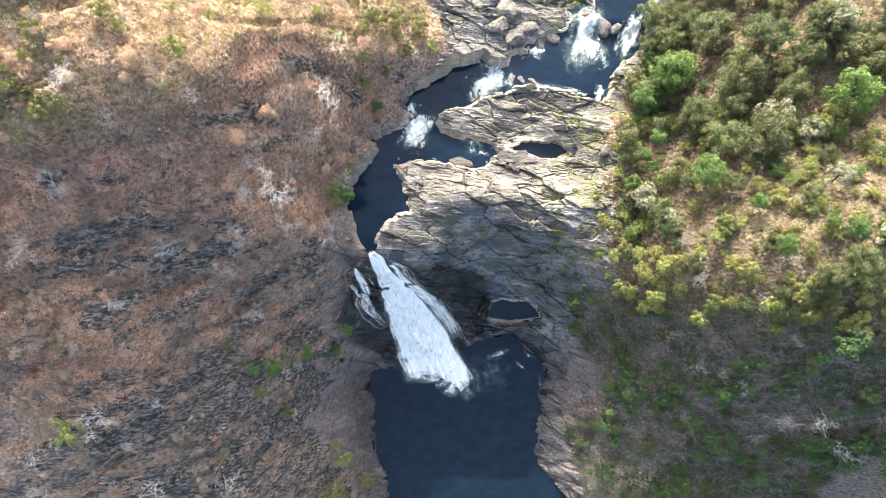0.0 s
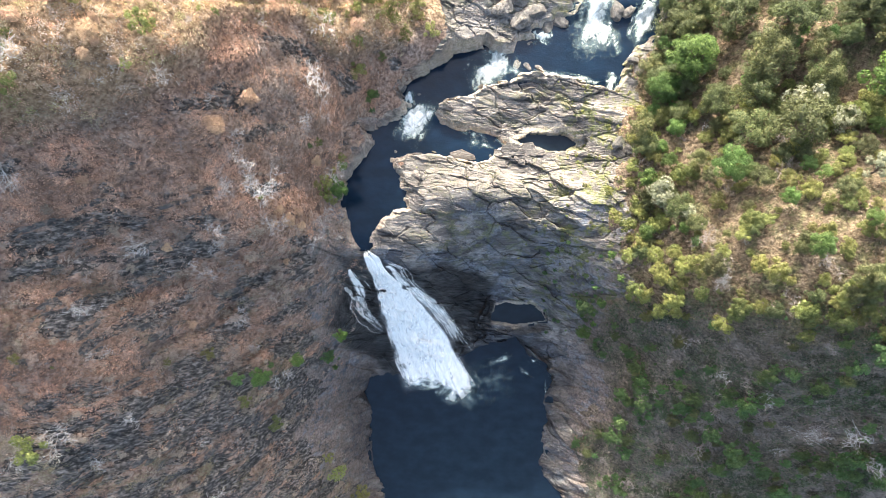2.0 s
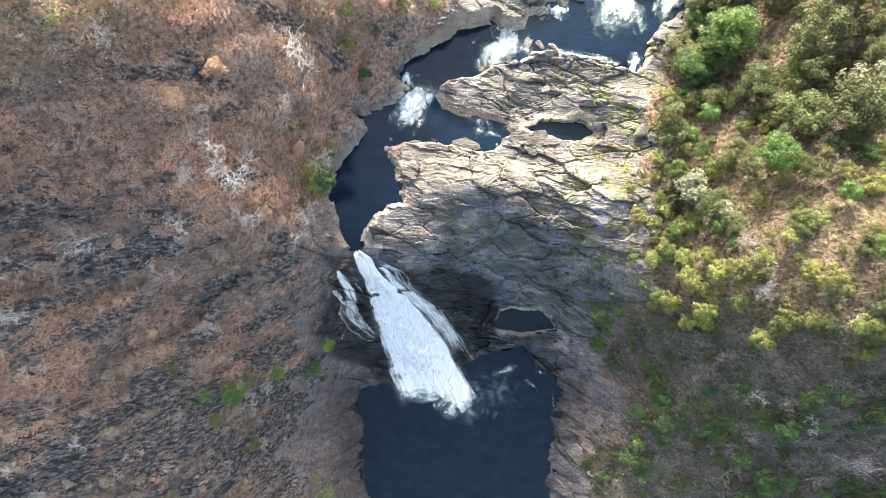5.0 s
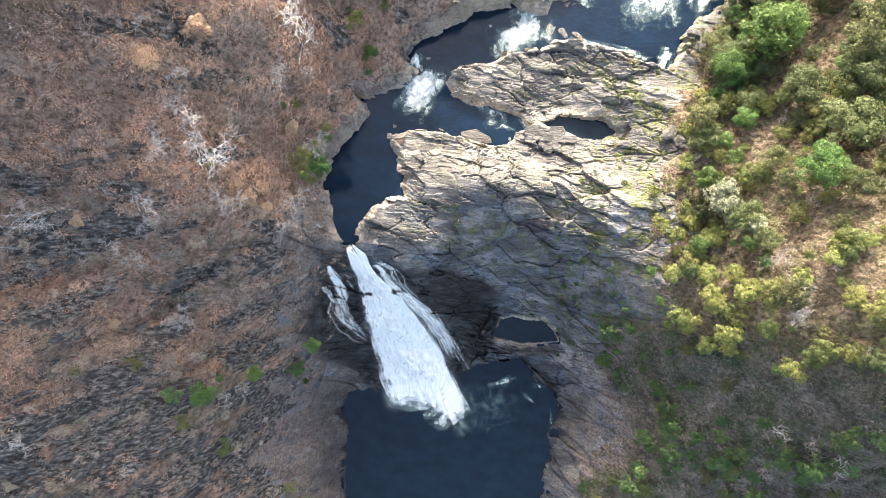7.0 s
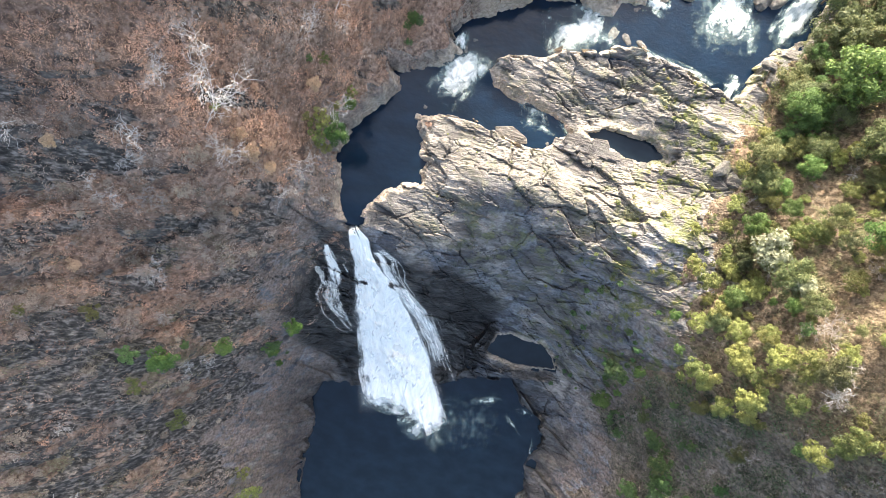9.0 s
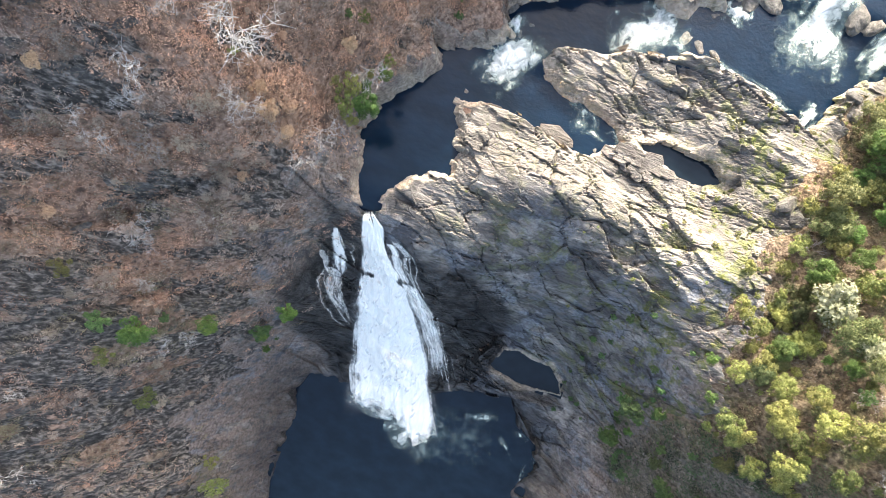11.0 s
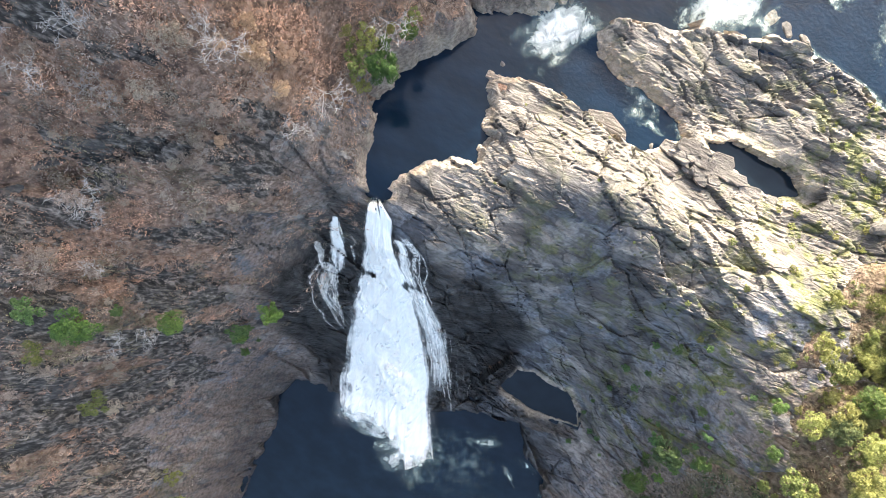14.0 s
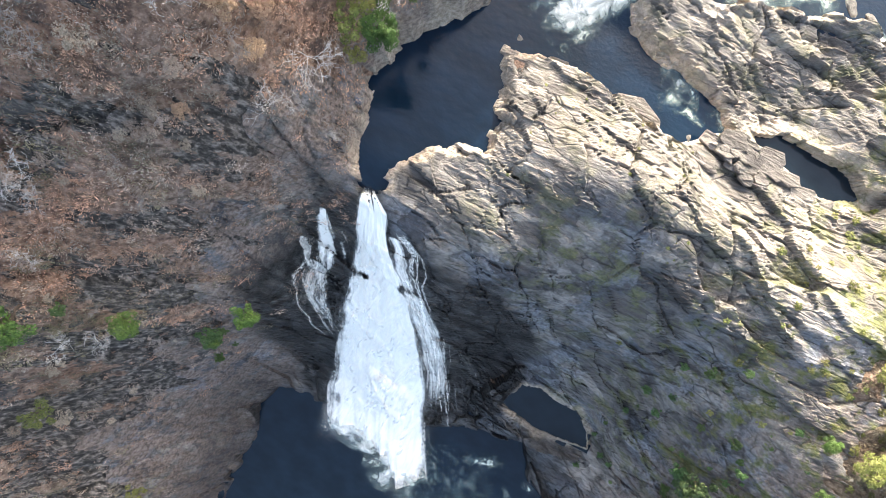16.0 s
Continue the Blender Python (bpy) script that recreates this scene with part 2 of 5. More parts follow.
class Nodes:
    def __init__(self, name):
        self.mat = bpy.data.materials.new(name)
        self.mat.use_nodes = True
        self.tree = self.mat.node_tree
        self.bsdf = self.tree.nodes["Principled BSDF"]

    def add(self, kind, inputs=None):
        n = self.tree.nodes.new(kind)
        for k, v in (inputs or {}).items():
            self.put(n.inputs[k], v)
        return n

    def put(self, socket, v):
        if isinstance(v, bpy.types.NodeSocket):
            self.tree.links.new(v, socket)
        else:
            socket.default_value = v

    def position(self, scale=(1, 1, 1), turn=0.0):
        g = self.add("ShaderNodeNewGeometry")
        m = self.add("ShaderNodeMapping", {"Vector": g.outputs["Position"], "Scale": scale, "Rotation": (0, 0, turn)})
        return m.outputs[0]

    def noise(self, vec, scale, detail=5.0, rough=0.6):
        return self.add("ShaderNodeTexNoise", {"Vector": vec, "Scale": scale, "Detail": detail, "Roughness": rough}).outputs["Fac"]

    def ramp(self, fac, *stops):
        n = self.add("ShaderNodeValToRGB", {"Fac": fac})
        el = n.color_ramp.elements
        while len(el) < len(stops):
            el.new(0.5)
        for e, (p, c) in zip(el, stops):
            e.position = p
            e.color = (*c, 1) if len(c) == 3 else c
        return n.outputs["Color"]

    def mix(self, fac, a, b, blend="MIX"):
        n = self.tree.nodes.new("ShaderNodeMix")
        n.data_type, n.blend_type = "RGBA", blend
        self.put(n.inputs[0], fac)
        self.put(n.inputs[6], a if isinstance(a, bpy.types.NodeSocket) or len(a) == 4 else (*a, 1))
        self.put(n.inputs[7], b if isinstance(b, bpy.types.NodeSocket) or len(b) == 4 else (*b, 1))
        return n.outputs[2]

    def maths(self, op, a, b=0.0, c=0.0):
        n = self.tree.nodes.new("ShaderNodeMath")
        n.operation = op
        self.put(n.inputs[0], a)
        self.put(n.inputs[1], b)
        self.put(n.inputs[2], c)
        return n.outputs[0]

    def attr(self, name):
        n = self.tree.nodes.new("ShaderNodeAttribute")
        n.attribute_name = name
        return n.outputs["Fac"]

    def bump(self, height, strength, distance):
        n = self.add("ShaderNodeBump", {"Height": height, "Strength": strength, "Distance": distance})
        self.put(self.bsdf.inputs["Normal"], n.outputs[0])

    def out(self, colour=None, rough=None, **more):
        if colour is not None:
            self.put(self.bsdf.inputs["Base Color"], colour)
        if rough is not None:
            self.put(self.bsdf.inputs["Roughness"], rough)
        for k, v in more.items():
            self.put(self.bsdf.inputs[k.replace("_", " ")], v)
        return self.mat


def rock_material():
    n = Nodes("layered_rock")
    p = n.position((0.35, 1.5, 1.0), radians(15))
    q = n.position()
    layers = n.noise(p, 0.9, 9, 0.66)
    grain = n.noise(q, 3.0, 7, 0.66)
    big = n.noise(q, 0.16, 4, 0.55)
    blotch = n.add("ShaderNodeTexNoise", {"Vector": q, "Scale": 0.42, "Detail": 6.0, "Roughness": 0.6, "Distortion": 0.7}).outputs["Fac"]
    cracks = n.add("ShaderNodeTexVoronoi", {"Vector": n.position((0.4, 1.3, 1.0), radians(28)), "Scale": 0.75})
    cracks.feature = "DISTANCE_TO_EDGE"
    crack = n.ramp(cracks.outputs["Distance"], (0.0, (1, 1, 1)), (0.045, (0, 0, 0)))
    crack = n.maths("MULTIPLY", crack, n.ramp(n.noise(q, 0.5, 4), (0.47, (0, 0, 0)), (0.6, (1, 1, 1))))
    # streaks along the beds, for the bump and for painted ledge shadows
    ledge_shade = n.add("ShaderNodeTexNoise", {"Vector": n.position((0.55, 2.6, 1.2), radians(13)), "Scale": 1.5, "Detail": 6.0, "Roughness": 0.62, "Distortion": 0.5}).outputs["Fac"]
    pale = n.ramp(layers, (0.34, (0.075, 0.066, 0.058)), (0.44, (0.165, 0.146, 0.128)), (0.56, (0.225, 0.2, 0.176)), (0.7, (0.325, 0.294, 0.26)))
    # grey rock, also the blue-grey shade of the cliff put into the colour
    grey = n.ramp(n.maths("ADD", n.maths("MULTIPLY", layers, 0.5), n.maths("MULTIPLY", blotch, 0.5)), (0.4, (0.055, 0.053, 0.053)), (0.5, (0.195, 0.187, 0.182)), (0.6, (0.36, 0.343, 0.33)))
    slab = n.ramp(grain, (0.34, (0.10, 0.107, 0.126)), (0.66, (0.225, 0.236, 0.265)))
    grey = n.mix(n.ramp(big, (0.48, (0, 0, 0)), (0.54, (0.9, 0.9, 0.9))), grey, slab)
    grey = n.mix(n.ramp(blotch, (0.53, (0, 0, 0)), (0.62, (0.6, 0.6, 0.6))), grey, n.ramp(grain, (0.34, (0.085, 0.065, 0.05)), (0.66, (0.25, 0.2, 0.158))))
    grey = n.mix(n.ramp(blotch, (0.38, (0.85, 0.85, 0.85)), (0.46, (0, 0, 0))), grey, n.ramp(grain, (0.34, (0.025, 0.025, 0.027)), (0.66, (0.10, 0.098, 0.1))))
    col = n.mix(n.maths("MULTIPLY", n.attr("grey_shade"), n.ramp(big, (0.36, (0.6, 0.6, 0.6)), (0.6, (1, 1, 1)))), pale, grey)
    warp = n.add("ShaderNodeTexNoise", {"Vector": q, "Scale": 0.5, "Detail": 4.0}).outputs["Color"]
    bent = n.add("ShaderNodeMix", {0: 0.5})
    bent.data_type = "VECTOR"
    n.put(bent.inputs[0], 0.35)
    n.put(bent.inputs[4], n.position((0.14, 0.36, 0.2), radians(20)))
    n.put(bent.inputs[5], warp)
    plates = n.add("ShaderNodeTexVoronoi", {"Vector": bent.outputs[1], "Scale": 2.6}).outputs["Color"]
    tone = n.add("ShaderNodeSeparateColor", {"Color": plates}).outputs[0]
    col = n.mix(1.0, col, n.ramp(tone, (0.0, (0.5, 0.5, 0.53)), (0.5, (0.95, 0.95, 0.96)), (1.0, (1.55, 1.52, 1.48))), "MULTIPLY")
    col = n.mix(n.ramp(grain, (0.36, (0.5, 0.5, 0.5)), (0.52, (0, 0, 0))), col, n.mix(0.5, col, (0.06, 0.055, 0.05)))
    # shadows under small ledges, drawn as thin dark streaks
    col = n.mix(n.ramp(ledge_shade, (0.35, (0.75, 0.75, 0.75)), (0.44, (0, 0, 0))), col, n.mix(0.25, (0.04, 0.036, 0.033), col))
    col = n.mix(n.maths("MULTIPLY", crack, 0.8), col, (0.035, 0.033, 0.032))
    col = n.mix(n.attr("band"), col, n.ramp(grain, (0.36, (0.30, 0.245, 0.19)), (0.6, (0.56, 0.47, 0.38))))
    soil = n.maths("MULTIPLY", n.ramp(n.noise(n.position((0.7, 1.5, 1.0), radians(-30)), 0.5, 9, 0.68), (0.42, (0, 0, 0)), (0.52, (0.9, 0.9, 0.9))), n.attr("litter"))
    col = n.mix(soil, col, n.ramp(grain, (0.36, (0.10, 0.075, 0.062)), (0.5, (0.235, 0.175, 0.145)), (0.64, (0.38, 0.30, 0.255))))
    moss = n.maths("MULTIPLY", n.ramp(n.noise(q, 0.55, 7, 0.68), (0.5, (0, 0, 0)), (0.6, (0.9, 0.9, 0.9))), n.attr("moss"))
    col = n.mix(moss, col, n.ramp(grain, (0.3, (0.06, 0.075, 0.02)), (0.7, (0.2, 0.2, 0.065))))
    # spray-wet rock by the fall, and the hollow's shade as near-black colour
    wet_shade = n.attr("wet_shade")
    col = n.mix(wet_shade, col, n.ramp(layers, (0.40, (0.004, 0.004, 0.005)), (0.5, (0.025, 0.024, 0.025)), (0.66, (0.085, 0.082, 0.082))))
    relief = n.maths("ADD", n.maths("ADD", n.maths("MULTIPLY", layers, 0.6), n.maths("MULTIPLY", ledge_shade, 0.8)), n.maths("MULTIPLY", grain, 0.4))
    n.bump(n.maths("SUBTRACT", relief, n.maths("MULTIPLY", crack, 0.35)), 1.0, 0.36)
    return n.out(col, n.mix(wet_shade, (0.8, 0.8, 0.8), (0.42, 0.42, 0.42)))


def ground_material():
    n = Nodes("hillside_ground")
    q = n.position()
    fine = n.noise(q, 2.2, 7, 0.66)
    mid = n.noise(q, 0.6, 6, 0.62)
    big = n.noise(q, 0.1, 4, 0.55)
    tussock = n.noise(q, 1.3, 3, 0.5)
    litter = n.ramp(fine, (0.36, (0.12, 0.07, 0.049)), (0.5, (0.30, 0.178, 0.124)), (0.64, (0.46, 0.30, 0.215)))
    earth = n.ramp(fine, (0.36, (0.11, 0.08, 0.064)), (0.5, (0.25, 0.186, 0.15)), (0.64, (0.41, 0.322, 0.268)))
    col = n.mix(n.ramp(n.maths("ADD", n.maths("MULTIPLY", big, 0.6), n.maths("MULTIPLY", mid, 0.4)), (0.42, (0, 0, 0)), (0.56, (0.9, 0.9, 0.9))), litter, earth)
    col = n.mix(n.ramp(mid, (0.36, (0.7, 0.7, 0.7)), (0.46, (0, 0, 0))), col, (0.085, 0.064, 0.056))
    rough_edge = n.noise(n.position((0.75, 1.6, 1.0), radians(-30)), 1.0, 8, 0.7)
    stone = n.maths("ADD", n.attr("stone"), n.maths("MULTIPLY", n.maths("SUBTRACT", rough_edge, 0.5), 1.5))
    stone = n.ramp(stone, (0.47, (0, 0, 0)), (0.52, (1, 1, 1)))
    rock = n.ramp(n.noise(n.position((0.6, 1.8, 1.0), radians(-25)), 1.6, 8, 0.68), (0.38, (0.025, 0.022, 0.02)), (0.48, (0.07, 0.062, 0.056)), (0.56, (0.18, 0.158, 0.142)), (0.66, (0.38, 0.335, 0.30)))
    col = n.mix(stone, col, rock)
    grass = n.ramp(fine, (0.36, (0.075, 0.054, 0.032)), (0.5, (0.175, 0.124, 0.078)), (0.64, (0.29, 0.22, 0.15)))
    green = n.ramp(mid, (0.5, (0, 0, 0)), (0.62, (0.6, 0.6, 0.6)))
    grass = n.mix(green, grass, n.ramp(fine, (0.38, (0.06, 0.075, 0.028)), (0.62, (0.22, 0.225, 0.09))))
    grass = n.mix(n.attr("sunny"), grass, n.ramp(fine, (0.36, (0.13, 0.084, 0.046)), (0.5, (0.29, 0.195, 0.118)), (0.64, (0.43, 0.32, 0.21))))
    col = n.mix(n.attr("grassy"), col, grass)
    # greyer ground for the lower east slope, its shade put into the colour
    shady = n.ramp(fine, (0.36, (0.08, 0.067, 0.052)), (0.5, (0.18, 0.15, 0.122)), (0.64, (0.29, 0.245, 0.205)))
    col = n.mix(n.attr("east_shade"), col, shady)
    n.bump(n.maths("ADD", fine, n.maths("MULTIPLY", tussock, 1.3)), 1.0, 0.5)
    return n.out(col, 0.95)


def water_material(name, colour, ripple, rough, choppy=False):
    n = Nodes(name)
    q = n.position((1.0, 1.6, 1.0), radians(20))
    wave = n.noise(q, 1.3, 4, 0.55)
    swell = n.noise(q, 0.3, 2)
    height = n.maths("ADD", wave, swell)
    if choppy:
        chop = n.add("ShaderNodeTexNoise", {"Vector": q, "Scale": 1.9, "Detail": 6.0, "Roughness": 0.6, "Distortion": 0.8}).outputs["Fac"]
        height = n.maths("ADD", height, n.maths("MULTIPLY", n.maths("MULTIPLY", chop, n.attr("chop")), 70.0))
    n.bump(height, ripple, 0.25)
    shade = n.mix(n.ramp(swell, (0.35, (0, 0, 0)), (0.7, (1, 1, 1))), colour, tuple(c * 1.5 for c in colour))
    return n.out(shade, rough, IOR=1.33)


def foam_material():
    n = Nodes("white_water")
    q = n.position()
    tex = n.add("ShaderNodeTexNoise", {"Vector": q, "Scale": 1.1, "Detail": 9.0, "Roughness": 0.68, "Distortion": 1.2})
    fine = tex.outputs["Fac"]
    edge = n.attr("edge")
    amount = n.maths("ADD", n.maths("MULTIPLY", edge, 1.3), n.maths("MULTIPLY", n.maths("SUBTRACT", fine, 0.5), 2.1))
    amount = n.maths("MULTIPLY", amount, 0.72)
    alpha = n.ramp(amount, (0.02, (0, 0, 0)), (0.3, (0.22, 0.22, 0.22)), (0.62, (0.6, 0.6, 0.6)), (0.95, (1, 1, 1)))
    col = n.ramp(amount, (0.2, (0.34, 0.47, 0.43)), (0.55, (0.66, 0.73, 0.70)), (0.9, (0.9, 0.91, 0.89)))
    n.bump(fine, 0.8, 0.3)
    return n.out(col, 0.7, Alpha=alpha)


def fall_material():
    n = Nodes("falling_water")
    a = n.attr("along")
    c = n.attr("across")
    v = n.add("ShaderNodeCombineXYZ", {"X": n.maths("MULTIPLY", c, 26.0), "Y": n.maths("MULTIPLY", a, 9.0), "Z": 0.0}).outputs[0]
    streak = n.noise(v, 1.0, 7, 0.6)
    fine = n.noise(n.position(), 2.4, 5, 0.6)
    amount = n.maths("ADD", n.maths("MULTIPLY", n.attr("edge"), 2.7), n.maths("MULTIPLY", n.maths("SUBTRACT", streak, 0.5), 2.8))
    amount = n.maths("ADD", amount, n.maths("MULTIPLY", n.maths("SUBTRACT", fine, 0.5), 1.1))
    alpha = n.ramp(n.maths("MULTIPLY", amount, 0.8), (0.03, (0, 0, 0)), (0.4, (0.4, 0.4, 0.4)), (0.9, (1, 1, 1)))
    col = n.ramp(streak, (0.3, (0.98, 0.945, 0.885)), (0.42, (1.0, 0.97, 0.91)))
    n.bump(streak, 0.03, 0.2)
    return n.out(col, 0.7, Alpha=alpha)


def spray_material():
    n = Nodes("water_spray")
    soft = n.add("ShaderNodeTexNoise", {"Vector": n.position((1.6, 0.6, 0.6)), "Scale": 0.55, "Detail": 6.0, "Roughness": 0.6, "Distortion": 0.6}).outputs["Fac"]
    alpha = n.maths("MULTIPLY", n.attr("edge"), n.ramp(soft, (0.38, (0, 0, 0)), (0.7, (0.4, 0.4, 0.4))))
    return n.out(n.ramp(soft, (0.3, (0.92, 0.91, 0.88)), (0.7, (0.97, 0.955, 0.925))), 0.9, Alpha=alpha)


def leaf_material(name, dark, light, jitter=0.35, hue_spread=0.05):
    n = Nodes(name)
    info = n.tree.nodes.new("ShaderNodeObjectInfo")
    geo = n.tree.nodes.new("ShaderNodeNewGeometry")
    col = n.mix(geo.outputs["Random Per Island"], dark, light)
    hue = n.add("ShaderNodeHueSaturation", {
        "Hue": n.maths("MULTIPLY_ADD", info.outputs["Random"], hue_spread, 0.5 - hue_spread / 2),
        "Saturation": 1.0,
        "Value": n.maths("MULTIPLY_ADD", n.maths("FRACT", n.maths("MULTIPLY", info.outputs["Random"], 7.31)), jitter * 2, 1 - jitter),
        "Color": col}).outputs[0]
    thin = n.add("ShaderNodeBsdfTranslucent", {"Color": hue})
    both = n.add("ShaderNodeMixShader", {0: 0.35, 1: n.bsdf.outputs[0], 2: thin.outputs[0]})
    n.tree.links.new(both.outputs[0], n.tree.nodes["Material Output"].inputs["Surface"])
    return n.out(hue, 0.6)


def bark_material(name, dark, light):
    n = Nodes(name)
    g = n.noise(n.position(), 4.0, 5)
    n.bump(g, 0.5, 0.05)
    return n.out(n.mix(g, dark, light), 0.9)


ROCK, GROUND = rock_material(), ground_material()
RIVER_WATER = water_material("river_water", (0.004, 0.011, 0.023), 0.09, 0.07, True)
POOL_WATER = water_material("pool_water", (0.006, 0.012, 0.021), 0.05, 0.08)
STILL_WATER = water_material("still_water", (0.007, 0.012, 0.018), 0.05, 0.05)
FOAM, FALL, SPRAY = foam_material(), fall_material(), spray_material()
LEAF_GREEN = leaf_material("green_leaves", (0.055, 0.105, 0.025), (0.175, 0.265, 0.065), 0.3, 0.03)
LEAF_DARK = leaf_material("dark_leaves", (0.05, 0.095, 0.03), (0.155, 0.235, 0.078), 0.3, 0.05)
LEAF_OLIVE = leaf_material("olive_leaves", (0.06, 0.076, 0.027), (0.185, 0.195, 0.075))
LEAF_YELLOW = leaf_material("yellow_leaves", (0.12, 0.135, 0.035), (0.31, 0.31, 0.095))
LEAF_DRY = leaf_material("dry_leaves", (0.36, 0.235, 0.15), (0.62, 0.45, 0.31), 0.25, 0.02)
BARK_WHITE = bark_material("bleached_wood", (0.42, 0.40, 0.375), (0.70, 0.665, 0.635))
LEAF_CREAM = leaf_material("cream_leaves", (0.19, 0.20, 0.115), (0.42, 0.42, 0.29), 0.2, 0.02)
BARK_GREY = bark_material("grey_twigs", (0.22, 0.18, 0.155), (0.45, 0.39, 0.35))
BARK_BROWN = bark_material("brown_bark", (0.07, 0.05, 0.04), (0.16, 0.12, 0.095))


def brush_material(name, *colours, contrast=0.45):
    """Twigs and withered leaves: one tone for each clump, lighter and darker pieces in it."""
    n = Nodes(name)
    geo = n.tree.nodes.new("ShaderNodeNewGeometry")
    last = len(colours) - 1
    col = n.ramp(n.attr("tone"), *[(k / last, c) for k, c in enumerate(colours)])
    value = n.attr("value")
    col = n.mix(1.0, col, n.ramp(value, (0.0, (0.42, 0.42, 0.42)), (0.5, (1.05, 1.05, 1.05)), (1.0, (1.5, 1.5, 1.5))), "MULTIPLY")
    dark = n.mix(contrast, col, (0.03, 0.024, 0.02))
    return n.out(n.mix(geo.outputs["Random Per Island"], dark, n.mix(0.04, col, (0.9, 0.85, 0.8))), 0.95)


BRUSH = brush_material("dry_brush", (0.30, 0.26, 0.15), (0.42, 0.355, 0.295), (0.56, 0.45, 0.37), (0.52, 0.345, 0.25), (0.64, 0.385, 0.26), (0.68, 0.365, 0.23), (0.78, 0.49, 0.33))
MEADOW = brush_material("meadow_brush", (0.24, 0.27, 0.08), (0.43, 0.42, 0.15), (0.60, 0.52, 0.28), (0.64, 0.52, 0.40), (0.66, 0.43, 0.26), (0.68, 0.38, 0.21), (0.70, 0.61, 0.52))
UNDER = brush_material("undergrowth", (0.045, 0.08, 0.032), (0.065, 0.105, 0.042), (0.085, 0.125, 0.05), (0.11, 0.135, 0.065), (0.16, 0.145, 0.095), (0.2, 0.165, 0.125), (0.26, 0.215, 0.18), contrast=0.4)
STRAW = brush_material("straw_brush", (0.10, 0.12, 0.04), (0.175, 0.185, 0.065), (0.24, 0.215, 0.11), (0.28, 0.22, 0.135), (0.31, 0.205, 0.13), (0.37, 0.31, 0.24))

# ---- the land ----


def spaced(lo, hi, step, far):
    a = list(np.arange(lo, hi + 1e-6, step))
    d = step
    while a[-1] < far:
        d *= 1.25
        a.append(a[-1] + d)
    d = step
    while a[0] > -far:
        d *= 1.25
        a.insert(0, a[0] - d)
    return np.array(a)


EAST_ROCKS = [(-11.5, -2), (-10.5, 3), (-8, 6), (-6, 12), (-8.5, 14), (0, 15), (-2, 20.5), (3, 24), (12, 27), (24, 26), (27, 24), (27.5, 18), (25, 12), (24.5, 6), (26.5, 0), (27, -5), (26.5, -10), (26.5, -16), (28.5, -22), (28.5, -30), (26, -38), (30, -48), (34, -60), (18, -60), (17, -40), (18, -28), (10, -20), (0, -26), (-10, -26), (-9, -10)]
NORTH_ROCKS = [(-3.5, 25.8), (0, 29.5), (1, 33), (-2, 37), (-1, 52), (24, 52), (22, 36), (14, 32), (11, 29), (7, 28)]
WEST_ROCKS = [(-11.5, -2), (-13.5, 1), (-15.5, 3), (-17.5, 0), (-19, -6), (-18.5, -12), (-20.5, -18), (-22, -24), (-23.5, -30), (-21.5, -38), (-18, -46), (-16, -56), (-10, -58), (-12, -40), (-13, -28), (-8, -27), (-7, -10)]


def rockiness(x, y):
    wob = (1.6 + 2.2 * (x < -12) + 2.6 * (x > 19)) * fbm(x * 0.3, y * 0.3, 4, 31)
    d = np.minimum(np.minimum(outline_distance(x, y, EAST_ROCKS), outline_distance(x, y, NORTH_ROCKS)), outline_distance(x, y, WEST_ROCKS)) + wob
    bank = outline_distance(x, y, RIVER) - np.where(x < -9.0 + 0.64 * (y - 15.7), 0.8, 1.4) + wob * 0.5
    return np.minimum(d, np.where(y > -2, bank, 9.0))


def rock_relief(x, y):
    """Ledges and split slabs along the beds of the rock, broader plates on the cliff."""
    a = radians(-14)
    u, v = x * math.cos(a) + y * math.sin(a), -x * math.sin(a) + y * math.cos(a)
    u = u + 0.9 * fbm(x * 0.35, y * 0.35, 3, 41)
    v = v + 0.7 * fbm(x * 0.3, y * 0.3, 3, 42)
    big = 1.1 * fbm(u * 0.09, v * 0.24, 3, 43)
    cliff = smooth(3.5, -0.5, y + 0.3 * x - 1.5)
    h0, _ = facets(u / 7.5 + 0.25 * v, v / 4.6, 7, -0.2)
    h1, e1 = facets(u / 5.4, v / 2.0, 11, -0.2)
    h2, e2 = facets(u / 2.9, v / 0.6, 21, 0.1)
    h3, _ = facets(u / 1.5, v / 0.36, 31, 0.0)
    split = smooth(0.3, 0.55, vnoise(x * 0.3, y * 0.3, 47))
    crack = -0.4 * smooth(0.07, 0.0, e1) * split - 0.2 * smooth(0.12, 0.0, e2) * split
    rough = 0.3 + 1.0 * smooth(0.3, 0.8, vnoise(x * 0.22, y * 0.22, 49))
    shoulder = smooth(9, 13, x) * smooth(27, 23, x) * smooth(-4, 0, y) * smooth(11, 6, y)
    return big + 1.3 * h0 * np.maximum(cliff, 0.8 * shoulder) + (0.5 + 0.7 * shoulder) * h1 + (0.27 * h2 + 0.15 * h3) * rough * (1 - 0.35 * cliff) + crack


